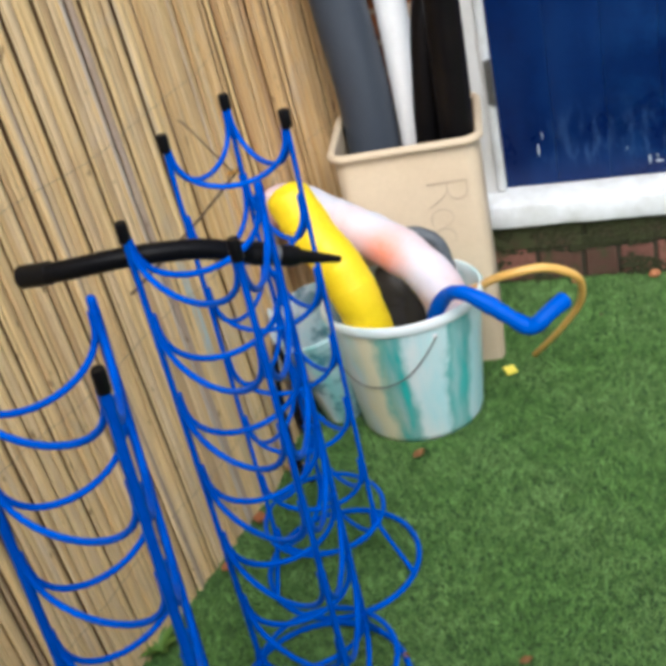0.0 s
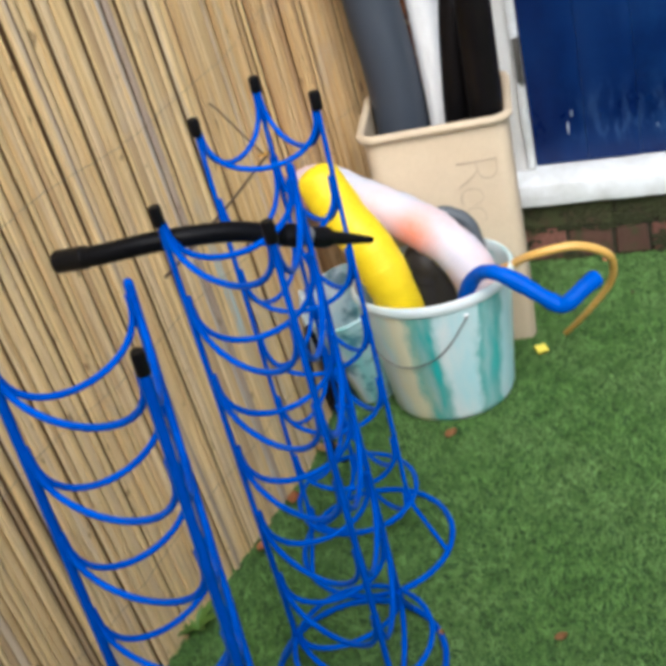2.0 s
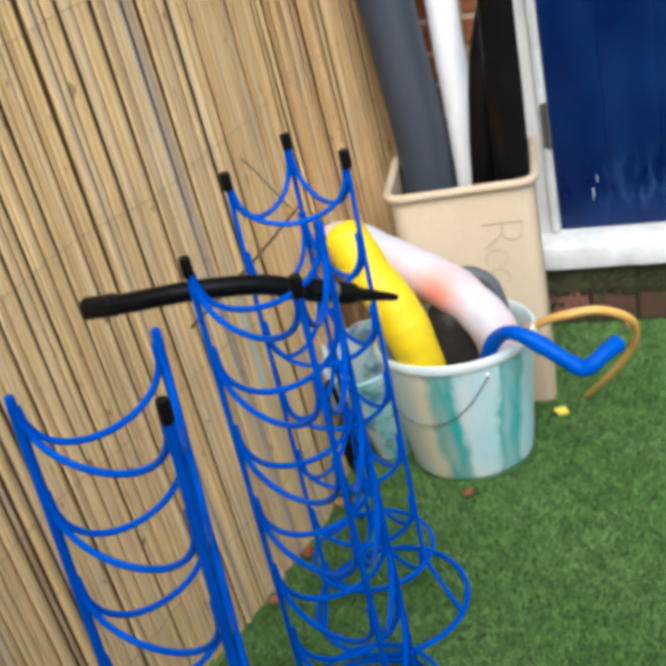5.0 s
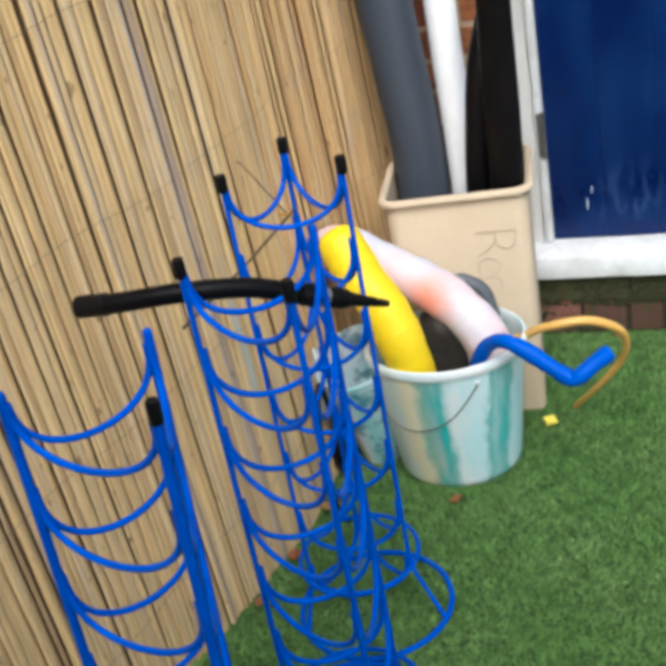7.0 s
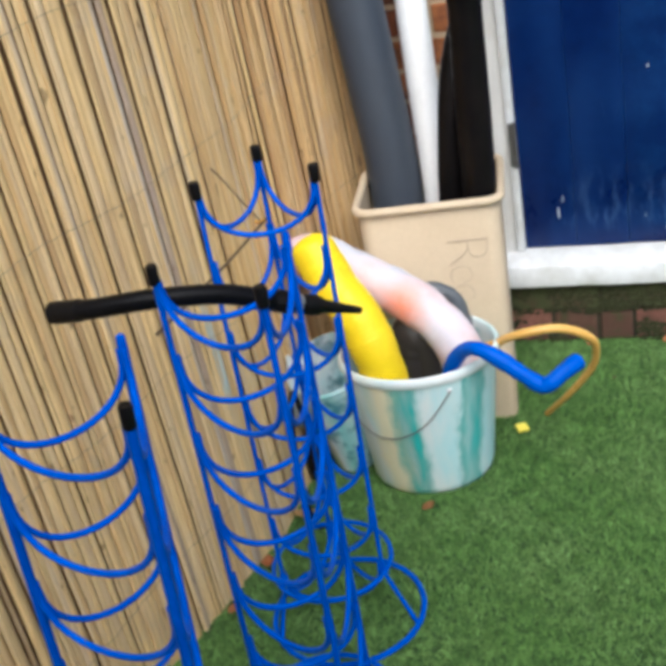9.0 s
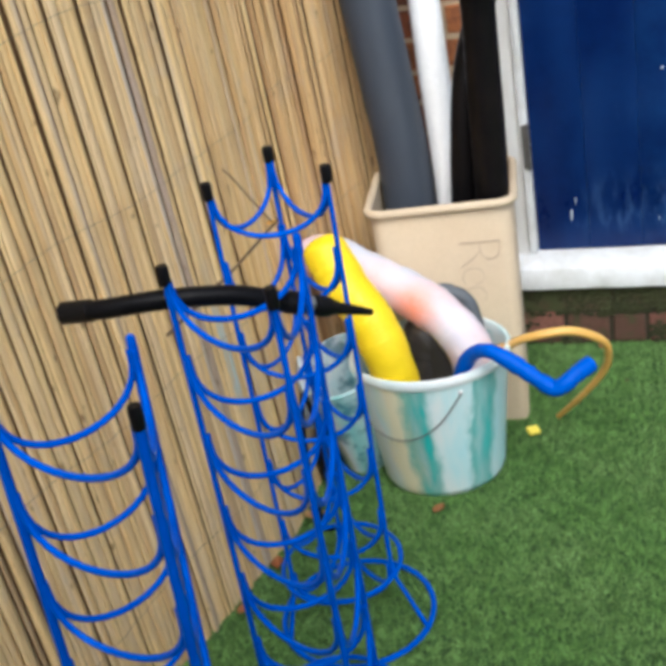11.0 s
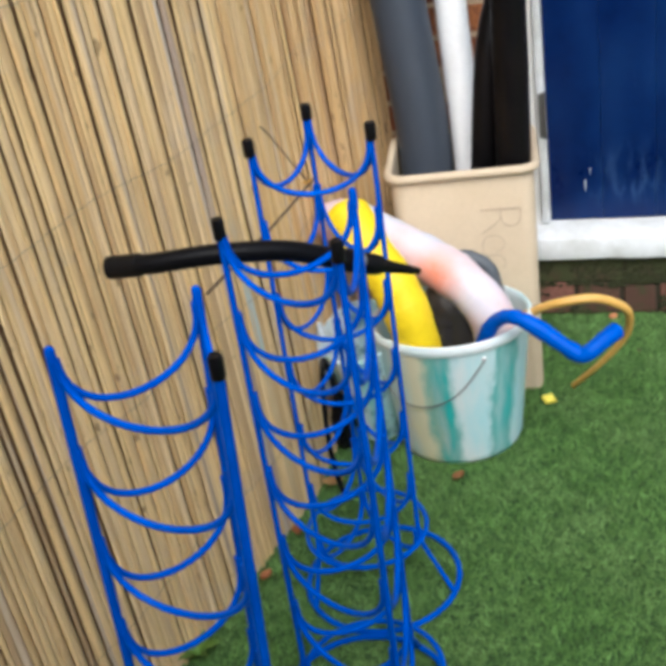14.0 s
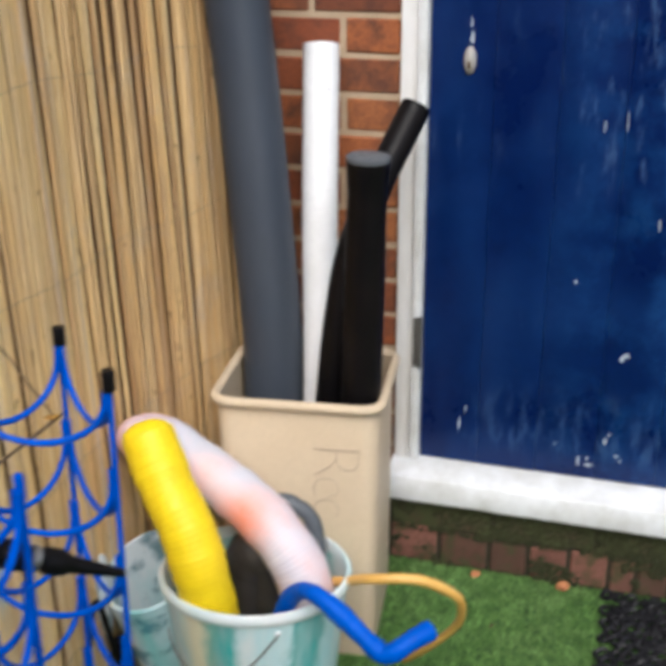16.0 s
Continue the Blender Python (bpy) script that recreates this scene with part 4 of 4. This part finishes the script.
# moss cushions growing on the plinth
rng = np.random.default_rng(3)
mv, mf = [], []
while len(mv) < 4200 * 21:
    cx, cz = rng.uniform(-0.05, 1.0), rng.uniform(0.0, 0.17)
    cover_here = noise.noise((cx * 7, 0.4, cz * 16)) + 0.4 * noise.noise((cx * 40, 0.4, cz * 40)) + (0.42 if cz > 0.085 else -0.1)
    if cover_here < 0.05:
        continue
    r = rng.uniform(0.002, 0.0055)
    b0 = len(mv)
    for ring, out in ((1.0, 0.0), (0.75, 0.5), (0.35, 0.8)):
        for q in range(7):
            t = 2 * math.pi * q / 7 + ring
            w = r * ring * rng.uniform(0.75, 1.2)
            mv.append((cx + w * 1.15 * math.cos(t), -0.0428 - out * r * 0.9, cz + w * 0.9 * math.sin(t)))
    for lv in range(2):
        for q in range(7):
            mf.append((b0 + lv * 7 + q, b0 + lv * 7 + (q + 1) % 7, b0 + lv * 7 + 7 + (q + 1) % 7, b0 + lv * 7 + 7 + q))
    mf.append(tuple(b0 + 14 + q for q in range(7)))
me = bpy.data.meshes.new("moss")
me.from_pydata(mv, [], mf)
me.materials.append(MOSS)
tagged(new("moss", me), "dark green moss cushions on the brick plinth", "moss", kind="stuff")

# ---- turf blades ----
rng = np.random.default_rng(7)
N = 230000
bx, by = rng.uniform(-0.72, 0.95, N), rng.uniform(-1.95, -0.035, N)
edge = np.where(by > -0.8, -0.43, -0.434 + 0.25 * (by + 0.8))
keep = bx > edge - 0.005
bx, by = bx[keep], by[keep]
n = len(bx)
ang, leanv = rng.uniform(0, 2 * np.pi, n), rng.uniform(0.3, 1.6, n)
tall, wide = rng.uniform(0.0065, 0.0125, n), rng.uniform(0.0007, 0.0012, n)
dx, dy = np.cos(ang), np.sin(ang)
sx, sy = -dy * wide, dx * wide
verts = np.empty((n, 5, 3))
for q, (u, s) in enumerate(((0, -1), (0, 1), (0.55, 0.8), (0.55, -0.8), (1.0, 0))):
    reach = leanv * tall * u ** 1.6
    verts[:, q, 0], verts[:, q, 1] = bx + dx * reach + s * sx, by + dy * reach + s * sy
    verts[:, q, 2] = tall * u * (1 - 0.25 * leanv * u)
base = np.arange(n) * 5
quads = np.stack([base, base + 1, base + 2, base + 3], 1).tolist()
tris = np.stack([base + 3, base + 2, base + 4], 1).tolist()
me = bpy.data.meshes.new("turf")
me.from_pydata(verts.reshape(-1, 3).tolist(), [], quads + tris)
me.materials.append(TURF)
tagged(new("turf", me), "short dense green artificial turf", "grass", kind="stuff")
